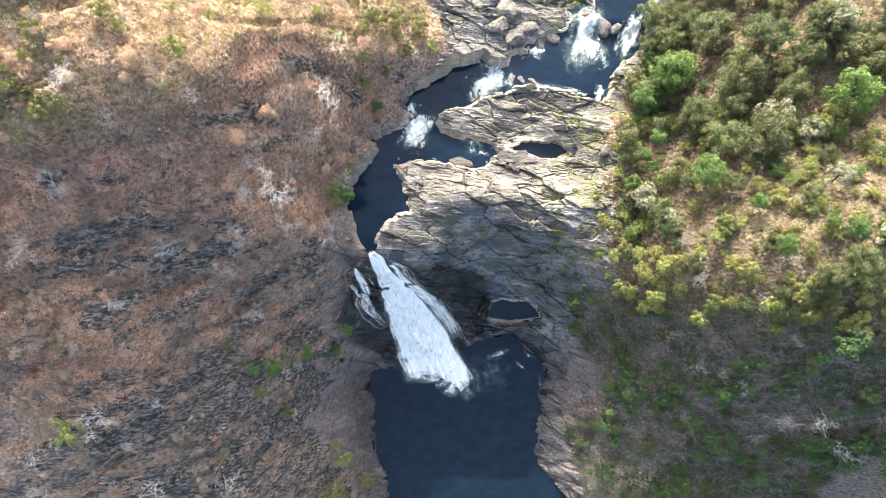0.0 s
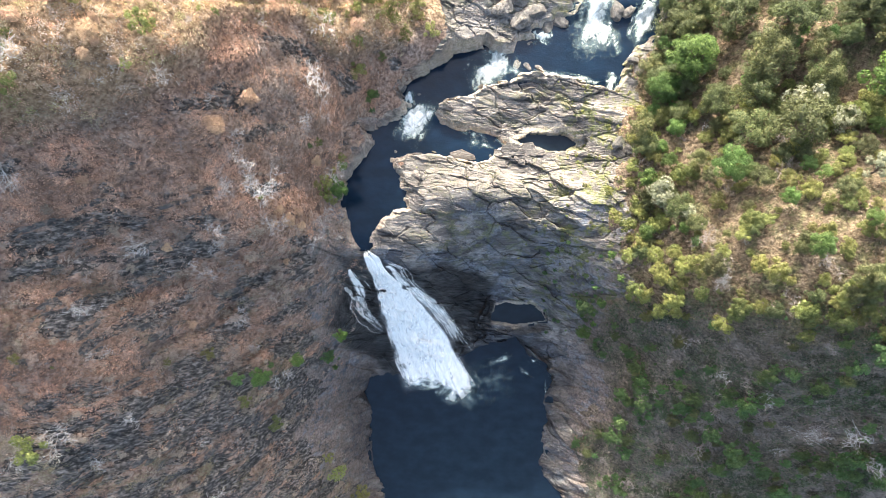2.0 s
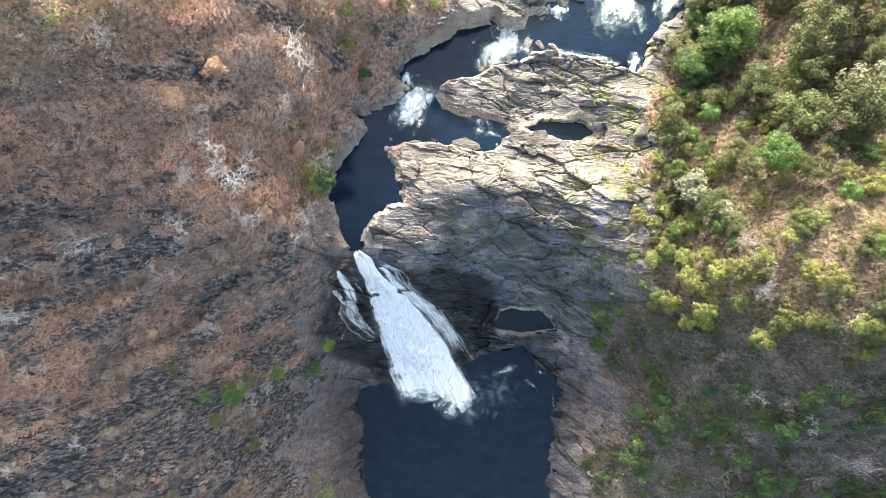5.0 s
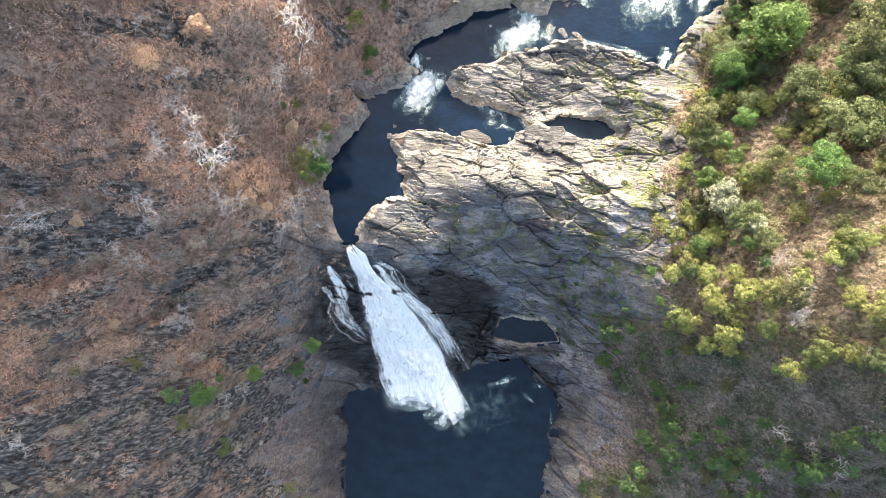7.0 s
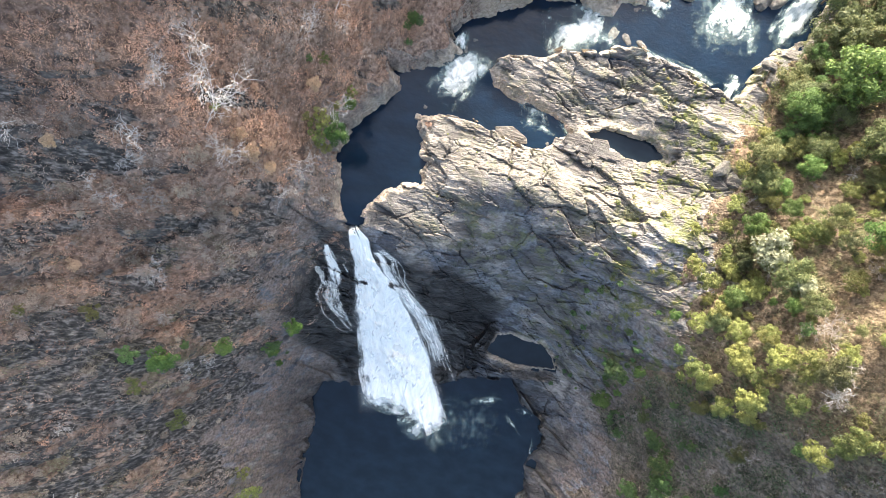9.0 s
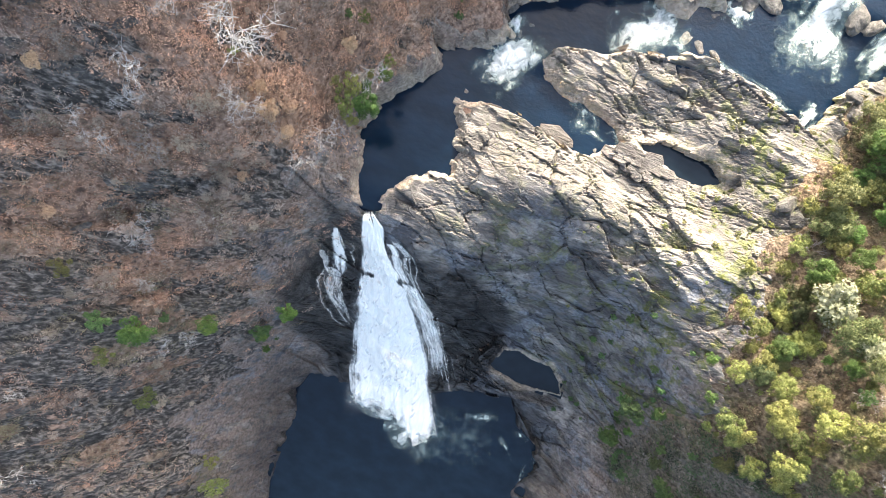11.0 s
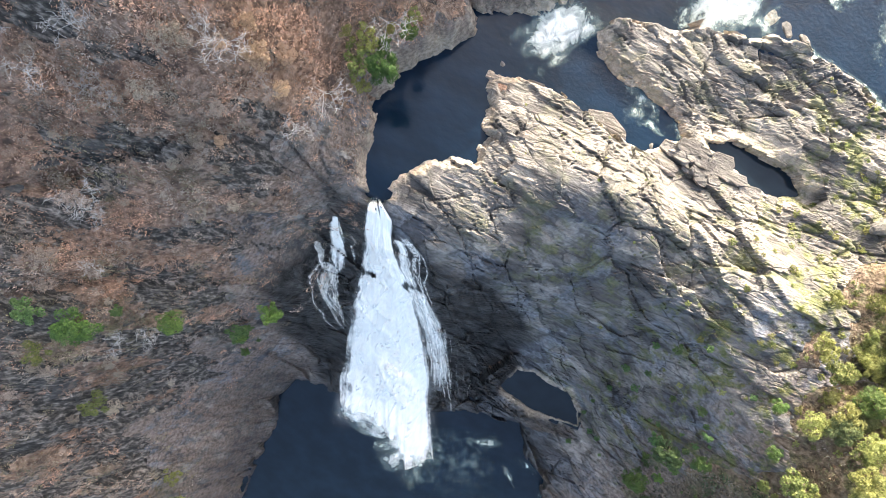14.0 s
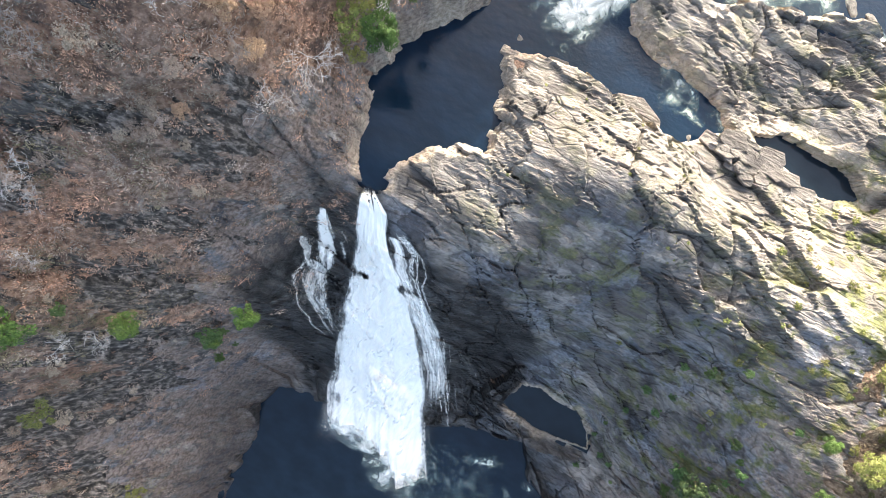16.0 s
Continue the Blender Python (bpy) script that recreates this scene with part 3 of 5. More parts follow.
def terrain(x, y):
    h, dr, dp, dn, du = land(x, y)
    wet_edge = np.minimum(np.minimum(dr, dp), np.minimum(dn, du))
    rock = rockiness(x, y)
    calm = smooth(0.0, 0.8, np.where(y > -1.5, wet_edge, np.minimum(np.minimum(dp, dn), du)))
    detail = rock_relief(x, y) * calm * np.where(wet_edge < 0, 0, 1)
    g = x * 0.82 + y * 0.57
    w = -x * 0.57 + y * 0.82
    gully = -1.3 * smooth(0.62, 0.9, 1 - np.abs(fbm(g * 0.07 + 5, w * 0.16, 3, 65)) * 2.2) * (x < -12)
    soil = 0.9 * fbm(x * 0.12, y * 0.12, 4, 61) + 0.5 * fbm(x * 0.7, y * 0.7, 3, 63) + gully
    k = smooth(1.0, -0.6, rock)
    d = above_brow(x, y)
    brow = 1.7 * smooth(-0.9, 0.9, d) * smooth(14, 1, d) * smooth(-4, -9, x) * (1 - k)
    full = brow + h + detail * k + soil * (1 - k) * smooth(0, 3, np.minimum(dr, dp))
    return full, rock, dr, dp


def stone_field(x, y):
    """How bare the west slope is: above one half the bedrock shows."""
    g, w = x * 0.87 + y * 0.5, -x * 0.5 + y * 0.87
    patches = 0.5 + 1.15 * fbm(g * 0.27, w * 0.6, 4, 33) + 0.35 * fbm(g * 0.08, w * 0.14, 2, 36)
    low = smooth(9, -10, y) * smooth(-62, -32, x)
    rim = smooth(-23, -17, x) * smooth(10, -2, y)
    return (patches - 0.43 + 0.43 * low + 0.14 * rim + 0.18 * smooth(-10, -24, y)) * (x < 0) * smooth(4, -3, above_brow(x, y))


xs, ys = spaced(-56, 60, 0.36, 2200), spaced(-56, 46, 0.36, 2200)
gx, gy = np.meshgrid(xs, ys)
gz, grock = terrain(gx, gy)[:2]
ground_z = gz - 1.1 * smooth(0.2, -1.2, grock)
stone_ = np.clip(stone_field(gx, gy), 0, 1)
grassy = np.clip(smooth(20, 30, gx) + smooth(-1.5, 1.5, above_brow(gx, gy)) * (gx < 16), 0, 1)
# where the shaded ground colour is painted, south of the east shade line
east_shade = smooth(22, 30, gx) * smooth(-7, -13, gy + 2.5 * fbm(gx * 0.15, gy * 0.15, 3, 73))
cell = np.ones((len(ys) - 1, len(xs) - 1), bool)
tagged(sheet("ground", xs, ys, ground_z, cell, GROUND, {"stone": stone_, "grassy": grassy, "east_shade": east_shade, "sunny": (gx < 5).astype(float)}), "steep valley sides with dry brown leaf litter and grass", "ground", kind="structure")

rx, ry = np.arange(-24, 35, 0.145), np.arange(-54, 46, 0.145)
RX, RY = np.meshgrid(rx, ry)
rz, rrock, rdr, rdp = terrain(RX, RY)
rz = rz - 1.6 * smooth(0.0, 1.0, rrock)
dist_fall = outline_distance(RX, RY, [(-14.5, -1.5), (-12.5, 0), (-10, 0), (-6, -4), (4, -13), (9.5, -19), (5, -26), (-9, -26), (-16.5, -18), (-17.4, -7)])
wet_shade = smooth(1.2, -1.0, dist_fall + 2.0 * fbm(RX * 0.25, RY * 0.25, 3, 81))
# black of the shaded hollow under the ridge, painted in with the wet rock
hollow_shade = outline_distance(RX, RY, [(-7.5, -2.6), (0, -2.8), (5, -3.6), (9, -6.5), (9.2, -11), (8.5, -19), (3, -15)])
wet_shade = np.maximum(wet_shade, smooth(0.9, -0.5, hollow_shade + 1.6 * fbm(RX * 0.4, RY * 0.4, 4, 83)))
wet_shade = np.maximum(wet_shade, 0.8 * smooth(0.7, 0.1, rdp))
wet_shade = np.maximum(wet_shade, 0.55 * smooth(30, 20, RX + RY * 0.2) * smooth(6, 1, np.minimum(rdp, 20)))
# paints shade on south face and shoulder; shelf and west wall are grey rock
grey_shade = np.clip(smooth(9.0, 3.0, RY + 0.32 * RX - 2.0 + 3.0 * fbm(RX * 0.2, RY * 0.2, 3, 85)) + 0.35 * (RY > 24) + (RX < -11.5) * 0.9 + 0.85 * smooth(9, 18, RX) * smooth(9, 6, RY) - 0.9 * smooth(5, -3, RX) * smooth(-11.5, -10.5, RX) * smooth(-1.0, 1.0, RY + 0.8 * fbm(RX * 0.5, RY * 0.5, 3, 86)), 0, 1)
moss = np.clip(smooth(10, 24, RX) * 0.75 + 0.3 + smooth(5, 0, np.abs(RY - 2)) * 0.4, 0, 1) * smooth(-16, -8, RY) * smooth(-9, 3, RX)
litter = np.clip(smooth(-11, -16, RX) * 0.9 + smooth(20, 27, RX) * smooth(8, 0, RY) * 0.8, 0, 1)
litter = np.maximum(litter, 0.9 * smooth(12, 15, RY) * smooth(0.5, -1.5, RX + 9.5 - 0.64 * (RY - 15.7)) * (RX < -1))
still = np.minimum(outline_distance(RX, RY, POND) - 0.35, outline_distance(RX, RY, PUDDLE))
band = smooth(0.85, 0.25, np.where(RY > 0, np.minimum(rdr, still), still) + 0.5 * fbm(RX * 0.6, RY * 0.6, 3, 87))
band = np.clip(band * (0.5 + vnoise(RX * 0.35, RY * 0.35, 88)), 0, 1) * (np.abs(RY + 1.5) > 1.5)
attrs = {"band": band, "litter": litter, "wet_shade": wet_shade, "grey_shade": grey_shade, "moss": moss}
rmask = (rrock < 1.1)
cells = rmask[:-1, :-1] & rmask[1:, 1:] & rmask[:-1, 1:] & rmask[1:, :-1]
cx, cy = 0.5 * (RX[:-1, :-1] + RX[1:, 1:]), 0.5 * (RY[:-1, :-1] + RY[1:, 1:])
west = outline_distance(cx, cy, RIVER_WEST + [(24, 80), (-60, 80), (-60, -80), (-8, -80), (-5, -24)]) < 0
north = west & (cy > 24)
island = (~west) & (cy > np.where(cx < 20.3, 17.6 - 0.06 * cx, 16.0))
ridge = (~west) & (~island)
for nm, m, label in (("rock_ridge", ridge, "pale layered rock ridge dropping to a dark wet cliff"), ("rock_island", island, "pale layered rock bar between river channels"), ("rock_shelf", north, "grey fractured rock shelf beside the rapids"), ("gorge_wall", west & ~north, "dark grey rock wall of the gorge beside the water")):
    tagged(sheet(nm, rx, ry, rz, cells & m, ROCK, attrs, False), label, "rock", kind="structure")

# ---- water ----
wx, wy = np.arange(-17, 40, 0.4), np.arange(-2.0, 72, 0.4)
WX, WY = np.meshgrid(wx, wy)
wd = outline_distance(WX, WY, RIVER)
wl = river_level(WX, WY) - 0.02 - 4.0 * smooth(-0.2, -1.5, WY)
wk = (wd < 1.6)[:-1, :-1] & (wd < 1.6)[1:, 1:]
chop = smooth(9, 13, WX) * smooth(24, 26, WY) * (0.4 + 0.6 * vnoise(WX * 0.4, WY * 0.4, 15)) + 0.3 * smooth(2.5, 0.5, np.hypot(WX - 1.0, WY - 17.0) / 2.5)
tagged(sheet("river", wx, wy, wl, wk, RIVER_WATER, {"chop": chop}), "dark blue river water above the fall", "water", kind="structure")


def flat_water(name, poly, z, material, label, grow):
    x0, x1 = min(p[0] for p in poly) - grow, max(p[0] for p in poly) + grow
    y0, y1 = min(p[1] for p in poly) - grow, max(p[1] for p in poly) + grow
    ax, ay = np.arange(x0, x1, 0.5), np.arange(y0, y1, 0.5)
    X, Y = np.meshgrid(ax, ay)
    d = outline_distance(X, Y, poly) < grow
    tagged(sheet(name, ax, ay, np.full(X.shape, z), d[:-1, :-1] & d[1:, 1:], material), label, "water", kind="structure")


flat_water("plunge_pool", POOL, 0.0, POOL_WATER, "deep dark blue plunge pool below the waterfall", 2.0)
flat_water("pond", POND, 26.0, STILL_WATER, "still dark water in a rock hollow", 0.7)
flat_water("rock_pool", PUDDLE, 5.95, STILL_WATER, "still brown water in a rock basin", 0.7)

# ---- waterfall ----


def surface(x, y):
    return terrain(np.asarray(x, float), np.asarray(y, float))[0]


FALL_LEFT = [(-11.95, -0.3, 25.6), (-12.0, -2.2, 23.8), (-11.7, -4.6, 19.7), (-11.3, -7.4, 15.8), (-11.0, -10.0, 13.5), (-10.7, -12.8, 10.8), (-10.3, -16.1, 6.5), (-9.6, -20.6, 2.4), (-8.6, -24.1, 0.8), (-7.4, -27.0, 0.1)]
FALL_RIGHT = [(-11.25, -0.1, 25.6), (-9.6, -1.2, 24.9), (-8.5, -3.2, 22.4), (-6.8, -5.0, 19.8), (-5.0, -6.8, 17.6), (-3.0, -9.0, 14.2), (-0.6, -12.4, 9.4), (2.0, -17.0, 4.6), (4.2, -21.5, 1.6), (6.8, -26.0, 0.1)]


def along(points, s):
    k = np.linspace(0, 1, len(points))
    pts = np.array(points)
    return np.stack([np.interp(s, k, pts[:, i]) for i in range(3)], -1)


waterfall = tagged(new("waterfall"), "broad white waterfall spreading down a dark rock face into the pool", "waterfall")
S, Q = np.meshgrid(np.linspace(0, 1, 160), np.linspace(0, 1, 90), indexing="ij")
left, right = along(FALL_LEFT, S.ravel()), along(FALL_RIGHT, S.ravel())
q = Q.ravel()[:, None]
pos = left * (1 - q) + right * q
s_, q_ = S.ravel(), Q.ravel()
pos[:, 1] -= smooth(0.75, 1.0, s_) * (3.4 * np.exp(-((q_ - 0.80) / 0.13) ** 2) + 1.6 * fbm(q_ * 9, s_ * 0, 3, 91))
pos[:, 0] += 0.35 * fbm(s_ * 12, q_ * 0 + 3.0, 3, 95) * (np.abs(q_ - 0.5) * 2)
lift = 0.3 + 0.8 * np.sin(np.pi * q_) * smooth(0, 0.3, s_) * (1 - 0.7 * smooth(0.8, 1, s_))
pos[:, 2] = np.maximum(pos[:, 2], np.maximum(surface(pos[:, 0], pos[:, 1]), 0.05)) + lift * 0.55 * smooth(0.0, 0.1, s_)
pos[:, 2] += (0.05 * fbm(q_ * 30, s_ * 9, 3, 93) + 0.3 * fbm(q_ * 6, s_ * 9, 3, 94)) * smooth(0.03, 0.2, s_)
pos[:, 2] = np.maximum(pos[:, 2] * (1 - smooth(0.93, 1.0, s_)) + smooth(0.93, 1.0, s_) * 0.12, 0.1)
ragged = 0.10 * fbm(s_ * 18, q_ * 3, 3, 97)
edge = smooth(-0.02, 0.24, q_ + ragged) * (0.25 + 0.75 * smooth(1.0, 0.78, q_)) * smooth(1.0, 0.95, q_) * smooth(0.0, 0.06, s_ + 0.1 * ragged) * (1 - 0.8 * smooth(0.93, 1.0, s_))
hole = 0
for hs, hq, ra, rb in ((0.34, 0.24, 0.018, 0.12), (0.355, 0.33, 0.014, 0.06), (0.40, 0.86, 0.022, 0.12), (0.68, 0.34, 0.05, 0.035), (0.78, 0.36, 0.06, 0.025), (0.86, 0.12, 0.03, 0.04), (0.6, 0.9, 0.15, 0.03), (0.75, 0.95, 0.15, 0.03), (0.05, 0.56, 0.09, 0.06), (0.24, 0.93, 0.09, 0.10)):
    hole = hole + (0.95 if hs < 0.5 else 0.6) * np.exp(-((s_ - hs) / ra) ** 2 - ((q_ - hq) / rb) ** 2)
edge = edge - hole
ii = np.arange(160 * 90).reshape(160, 90)
quads = np.stack([ii[:-1, :-1], ii[1:, :-1], ii[1:, 1:], ii[:-1, 1:]], -1).reshape(-1, 4)
me = mesh_from("curtain", pos.tolist(), quads.tolist(), FALL, True)
for key, val in (("edge", edge), ("along", s_), ("across", q_)):
    me.attributes.new(key, "FLOAT", "POINT").data.foreach_set("value", val.astype(np.float32))
part("curtain", me, waterfall)
wide = pos + (np.where(q_ < 0.5, 1, -1)[:, None] * (left - right) * 0.07 * np.abs(2 * q_ - 1)[:, None]) * smooth(0.05, 0.4, s_)[:, None]
wide[:, 1] -= 1.8 * smooth(0.85, 1.0, s_)
wide[:, 2] = np.maximum(np.maximum(wide[:, 2], surface(wide[:, 0], wide[:, 1])), 0.0) + 0.35 + 0.5 * smooth(0.1, 0.6, s_)
me = mesh_from("spray", wide.tolist(), quads.tolist(), SPRAY, True)
haze = smooth(0, 0.22, q_) * smooth(1.0, 0.75, q_) * smooth(0.08, 0.3, s_) * smooth(1.0, 0.9, s_) * np.clip(1 - 1.2 * hole, 0, 1)
me.attributes.new("edge", "FLOAT", "POINT").data.foreach_set("value", haze.astype(np.float32))
part("spray", me, waterfall, "thin drifting spray")


def strand(points, width, seed, rows=60, core=0.36):
    """A thin ribbon of water that runs over the rock."""
    s = np.linspace(0, 1, rows)
    k = np.linspace(0, 1, len(points))
    p = np.array(points, float)
    x, y = np.interp(s, k, p[:, 0]), np.interp(s, k, p[:, 1])
    x = x + 0.6 * fbm(s * 4 + seed, s * 0 + seed, 2, seed) * smooth(0, 0.2, s)
    y = y + 0.22 * fbm(s * 5 + seed * 3, s * 0, 3, seed + 5)
    tx, ty = np.gradient(x), np.gradient(y)
    ln = np.hypot(tx, ty) + 1e-6
    w = width * (0.25 + 0.9 * vnoise(s * 6, s * 0 + seed, seed + 9)) * smooth(0, 0.05, s) * (0.5 + 0.5 * smooth(1.0, 0.8, s))
    v, e, al, ac = [], [], [], []
    for j, o in enumerate((-1, -0.4, 0.4, 1)):
        px, py = x - ty / ln * w * o * 0.5, y + tx / ln * w * o * 0.5
        v.append(np.c_[px, py, np.maximum(surface(px, py), 0) + (0.10, 0.2, 0.2, 0.10)[j]])
        e.append(np.full(rows, (0.0, core, core, 0.0)[j]))
        al.append(s * 3 + seed)
        ac.append(np.full(rows, j * 0.08 + seed * 0.7))
    idx = np.arange(rows * 4).reshape(4, rows)
    f = [(int(idx[j, i]), int(idx[j + 1, i]), int(idx[j + 1, i + 1]), int(idx[j, i + 1])) for j in range(3) for i in range(rows - 1)]
    m = mesh_from("strand", np.concatenate(v).tolist(), f, FALL, True)
    for key, val in (("edge", e), ("along", al), ("across", ac)):
        m.attributes.new(key, "FLOAT", "POINT").data.foreach_set("value", np.concatenate(val).astype(np.float32))
    return m


def veil(west, east, seed, core, fade=0.0, rows=70, cols=26, lift=0.16):
    """A torn sheet of water over the rock between two lines of (x, y), thick at the core value, thin threads near nought."""
    S, Q = np.meshgrid(np.linspace(0, 1, rows), np.linspace(0, 1, cols), indexing="ij")
    s, q = S.ravel(), Q.ravel()
    k = np.linspace(0, 1, len(west))
    a, b = np.array(west, float), np.array(east, float)
    x = np.interp(s, k, a[:, 0]) * (1 - q) + np.interp(s, k, b[:, 0]) * q + 0.35 * fbm(s * 5, q * 2 + seed, 3, seed)
    y = np.interp(s, k, a[:, 1]) * (1 - q) + np.interp(s, k, b[:, 1]) * q
    z = np.maximum(surface(x, y), 0.02) + lift + 0.12 * fbm(s * 8, q * 7, 3, seed + 2)
    e = 0.8 * (core * (1 - s) + fade * s) - 0.55 * (1 - smooth(0, 0.4, q) * smooth(1, 0.6, q)) - 0.5 * (1 - smooth(0, 0.06, s) * smooth(1, 0.7, s))
    width = float(np.hypot(*(a - b).T).mean())
    length = float(np.hypot(*np.diff(a, axis=0).T).sum())
    i = np.arange(rows * cols).reshape(rows, cols)
    f = np.stack([i[:-1, :-1], i[1:, :-1], i[1:, 1:], i[:-1, 1:]], -1).reshape(-1, 4)
    m = mesh_from("veil", np.c_[x, y, z].tolist(), f.tolist(), FALL, True)
    for key, val in (("edge", e), ("along", s * length * 0.035 + seed), ("across", q * width * 0.11 + seed * 0.37)):
        m.attributes.new(key, "FLOAT", "POINT").data.foreach_set("value", val.astype(np.float32))
    return m


rng = random.Random(11)
# the side cascade: a tongue, a branch of it, and threads that run on to the main fall
part("veil", veil([(-14.75, -3.2), (-15.1, -5.0), (-14.9, -7.0), (-14.2, -9.6)], [(-14.35, -3.2), (-13.6, -5.0), (-12.7, -7.0), (-11.4, -9.8)], 2, 1.0, 0.15), waterfall, "narrow white tongue of the side cascade")
part("veil", veil([(-16.2, -6.2), (-15.7, -7.8), (-14.6, -9.6)], [(-15.4, -6.0), (-14.7, -7.4), (-13.4, -9.2)], 3, 0.42, 0.12), waterfall)
part("veil", veil([(-16.2, -7.6), (-15.8, -9.6), (-14.4, -12.2), (-12.3, -15.6)], [(-12.9, -7.8), (-11.9, -9.8), (-11.2, -11.6), (-10.6, -13.6)], 5, 0.28, 0.2), waterfall, "thin white threads over wet rock")
for i in range(6):
    k = i / 5 + rng.uniform(-0.16, 0.16)
    part("strand", strand([(-14.9 + 1.2 * k, -7.2), (-15.2 + 2.2 * k, -9.2), (-14.5 + 2.4 * k, -11.4), (-12.9 + 1.8 * k, -13.6 - 1.0 * (1 - k)), (-11.6 + 0.9 * k, -15.8 + 1.5 * k)], rng.uniform(0.16, 0.42), i + 12, 80, 0.13), waterfall)
part("strand", strand([(-13.0, -4.3), (-12.7, -5.4), (-12.0, -7.0)], 0.35, 26, 60, 0.16), waterfall)
# the torn edge of the fall over the black hollow
part("veil", veil([(-9.4, -2.6), (-8.2, -4.8), (-6.2, -7.0)], [(-7.6, -2.4), (-6.2, -4.4), (-3.8, -6.8)], 7, 0.4, 0.45), waterfall)
part("veil", veil([(-7.2, -6.0), (-4.8, -9.4), (-1.6, -14.2), (1.6, -21.0)], [(-3.8, -6.0), (-0.6, -8.8), (3.4, -13.6), (7.2, -20.6)], 9, 0.48, 0.3), waterfall, "torn white edge of the fall")
for i in range(4):
    k = i / 3
    part("strand", strand([(-8.6 + 0.5 * k, -2.2), (-7.0 + 1.0 * k, -3.2 + 0.2 * k), (-5.9 + 1.1 * k, -5.6), (-4.2 + 1.3 * k, -7.4)], rng.uniform(0.3, 0.6), i + 31, 60, 0.16), waterfall)
for i in range(7):
    k = i / 6
    x0, y0 = -5.2 + 5.4 * k, -6.3 - 3.4 * k
    part("strand", strand([(x0, y0), (x0 + 1.5, y0 - 3.2), (x0 + 3.4 + rng.uniform(-0.3, 0.3), y0 - 6.6), (x0 + 5.4 + rng.uniform(-0.5, 0.8), y0 - 9.6 - rng.uniform(-0.5, 1.5))], rng.uniform(0.2, 0.6), i + 41, 80, 0.12), waterfall)
for i in range(4):
    part("strand", strand([(0.2 + 0.4 * i, -9.6), (2.5 + 0.9 * i, -12.2), (4.2 + 1.0 * i, -15.5), (6.0 + 0.7 * i, -19.0)], rng.uniform(0.07, 0.16), i + 71, 80, 0.08), waterfall)

# ---- rapids and foam ----


def foam_patch(name, x, y, rx_, ry_, turn, z, seed, label, lump=0.3, thick=1.0):
    n = 26
    a, b = np.meshgrid(np.linspace(-1, 1, n), np.linspace(-1, 1, n))
    r = np.sqrt(a * a + b * b)
    c, s = math.cos(radians(turn)), math.sin(radians(turn))
    px = x + c * a * rx_ - s * b * ry_
    py = y + s * a * rx_ + c * b * ry_
    e = np.clip(thick * (1.0 - r + 0.9 * fbm(a * 2.6 + seed, b * 2.0, 4, seed)), 0, 1)
    base = river_level(px, py) if z is None else np.full(px.shape, z)
    pz = base + 0.03 + lump * np.clip(e, 0, 1) * (0.3 + 0.9 * vnoise(px * 1.4, py * 1.4, seed))
    i = np.arange(n * n).reshape(n, n)
    quads = np.stack([i[:-1, :-1], i[:-1, 1:], i[1:, 1:], i[1:, :-1]], -1)[(r < 1.25)[:-1, :-1]]
    m = mesh_from(name, np.c_[px.ravel(), py.ravel(), pz.ravel()].tolist(), quads.tolist(), FOAM, True)
    m.attributes.new("edge", "FLOAT", "POINT").data.foreach_set("value", e.ravel().astype(np.float32))
    return tagged(new(name, m), label, "white water")


RAPIDS = [(-4.3, 19.1, 2.2, 3.2, -25, 0.35), (7.2, 26.8, 3.4, 2.4, 20, 0.4), (22.0, 33.3, 3.2, 4.6, 10, 0.6), (29.4, 33.3, 1.6, 3.2, -15, 0.5), (-5.2, 22.4, 0.7, 1.1, 0, 0.3), (14.6, 31.3, 1.3, 1.1, 0, 0.4), (18.2, 25.1, 4.2, 0.7, -10, 0.3), (24.7, 23.9, 0.9, 1.7, -10, 0.3)]
for i, (x, y, a, b, turn, lump) in enumerate(RAPIDS):
    foam_patch("white_water", x, y, a * 1.2, b * 1.2, turn, None, i + 3, "white foaming rapids tumbling between river rocks", lump)
FLOATING = [(4.6, 17.0, 1.5, 2.2, 25, 26.0), (8.6, 16.2, 1.3, 0.8, -20, 26.0), (6.4, 15.4, 1.2, 0.4, -15, 26.0), (-1.7, 13.9, 0.6, 0.5, 0, 26.0), (11.4, -21.9, 2.5, 0.6, 20, 0.0), (16.4, -24.6, 2.2, 0.4, -38, 0.0), (20.2, -27.6, 0.35, 1.6, 8, 0.0), (21.2, -25.2, 0.4, 1.2, 15, 0.0), (21.0, -35.3, 0.8, 0.9, 0, 0.0), (21.3, -38.6, 0.6, 0.7, 0, 0.0), (17.8, -22.2, 1.6, 0.5, -10, 0.0)]
for i, (x, y, a, b, turn, z) in enumerate(FLOATING):
    foam_patch("foam", x, y, a, b, turn, z, i + 23, "patch of pale foam floating on dark water", 0.04, 0.5)
foam_patch("foam", 8.0, -26.5, 6.5, 4.5, 20, 0.0, 61, "pale drifting film of foam below the fall", 0.02, 0.24)
foam_patch("splash", 3.0, -27.6, 4.6, 3.0, 10, 0.0, 51, "white splash where the fall meets the pool", 0.5, 0.9)
foam_patch("splash", -3.5, -26.4, 5.0, 1.6, -3, 0.0, 52, "white splash where the fall meets the pool", 0.5, 0.9)

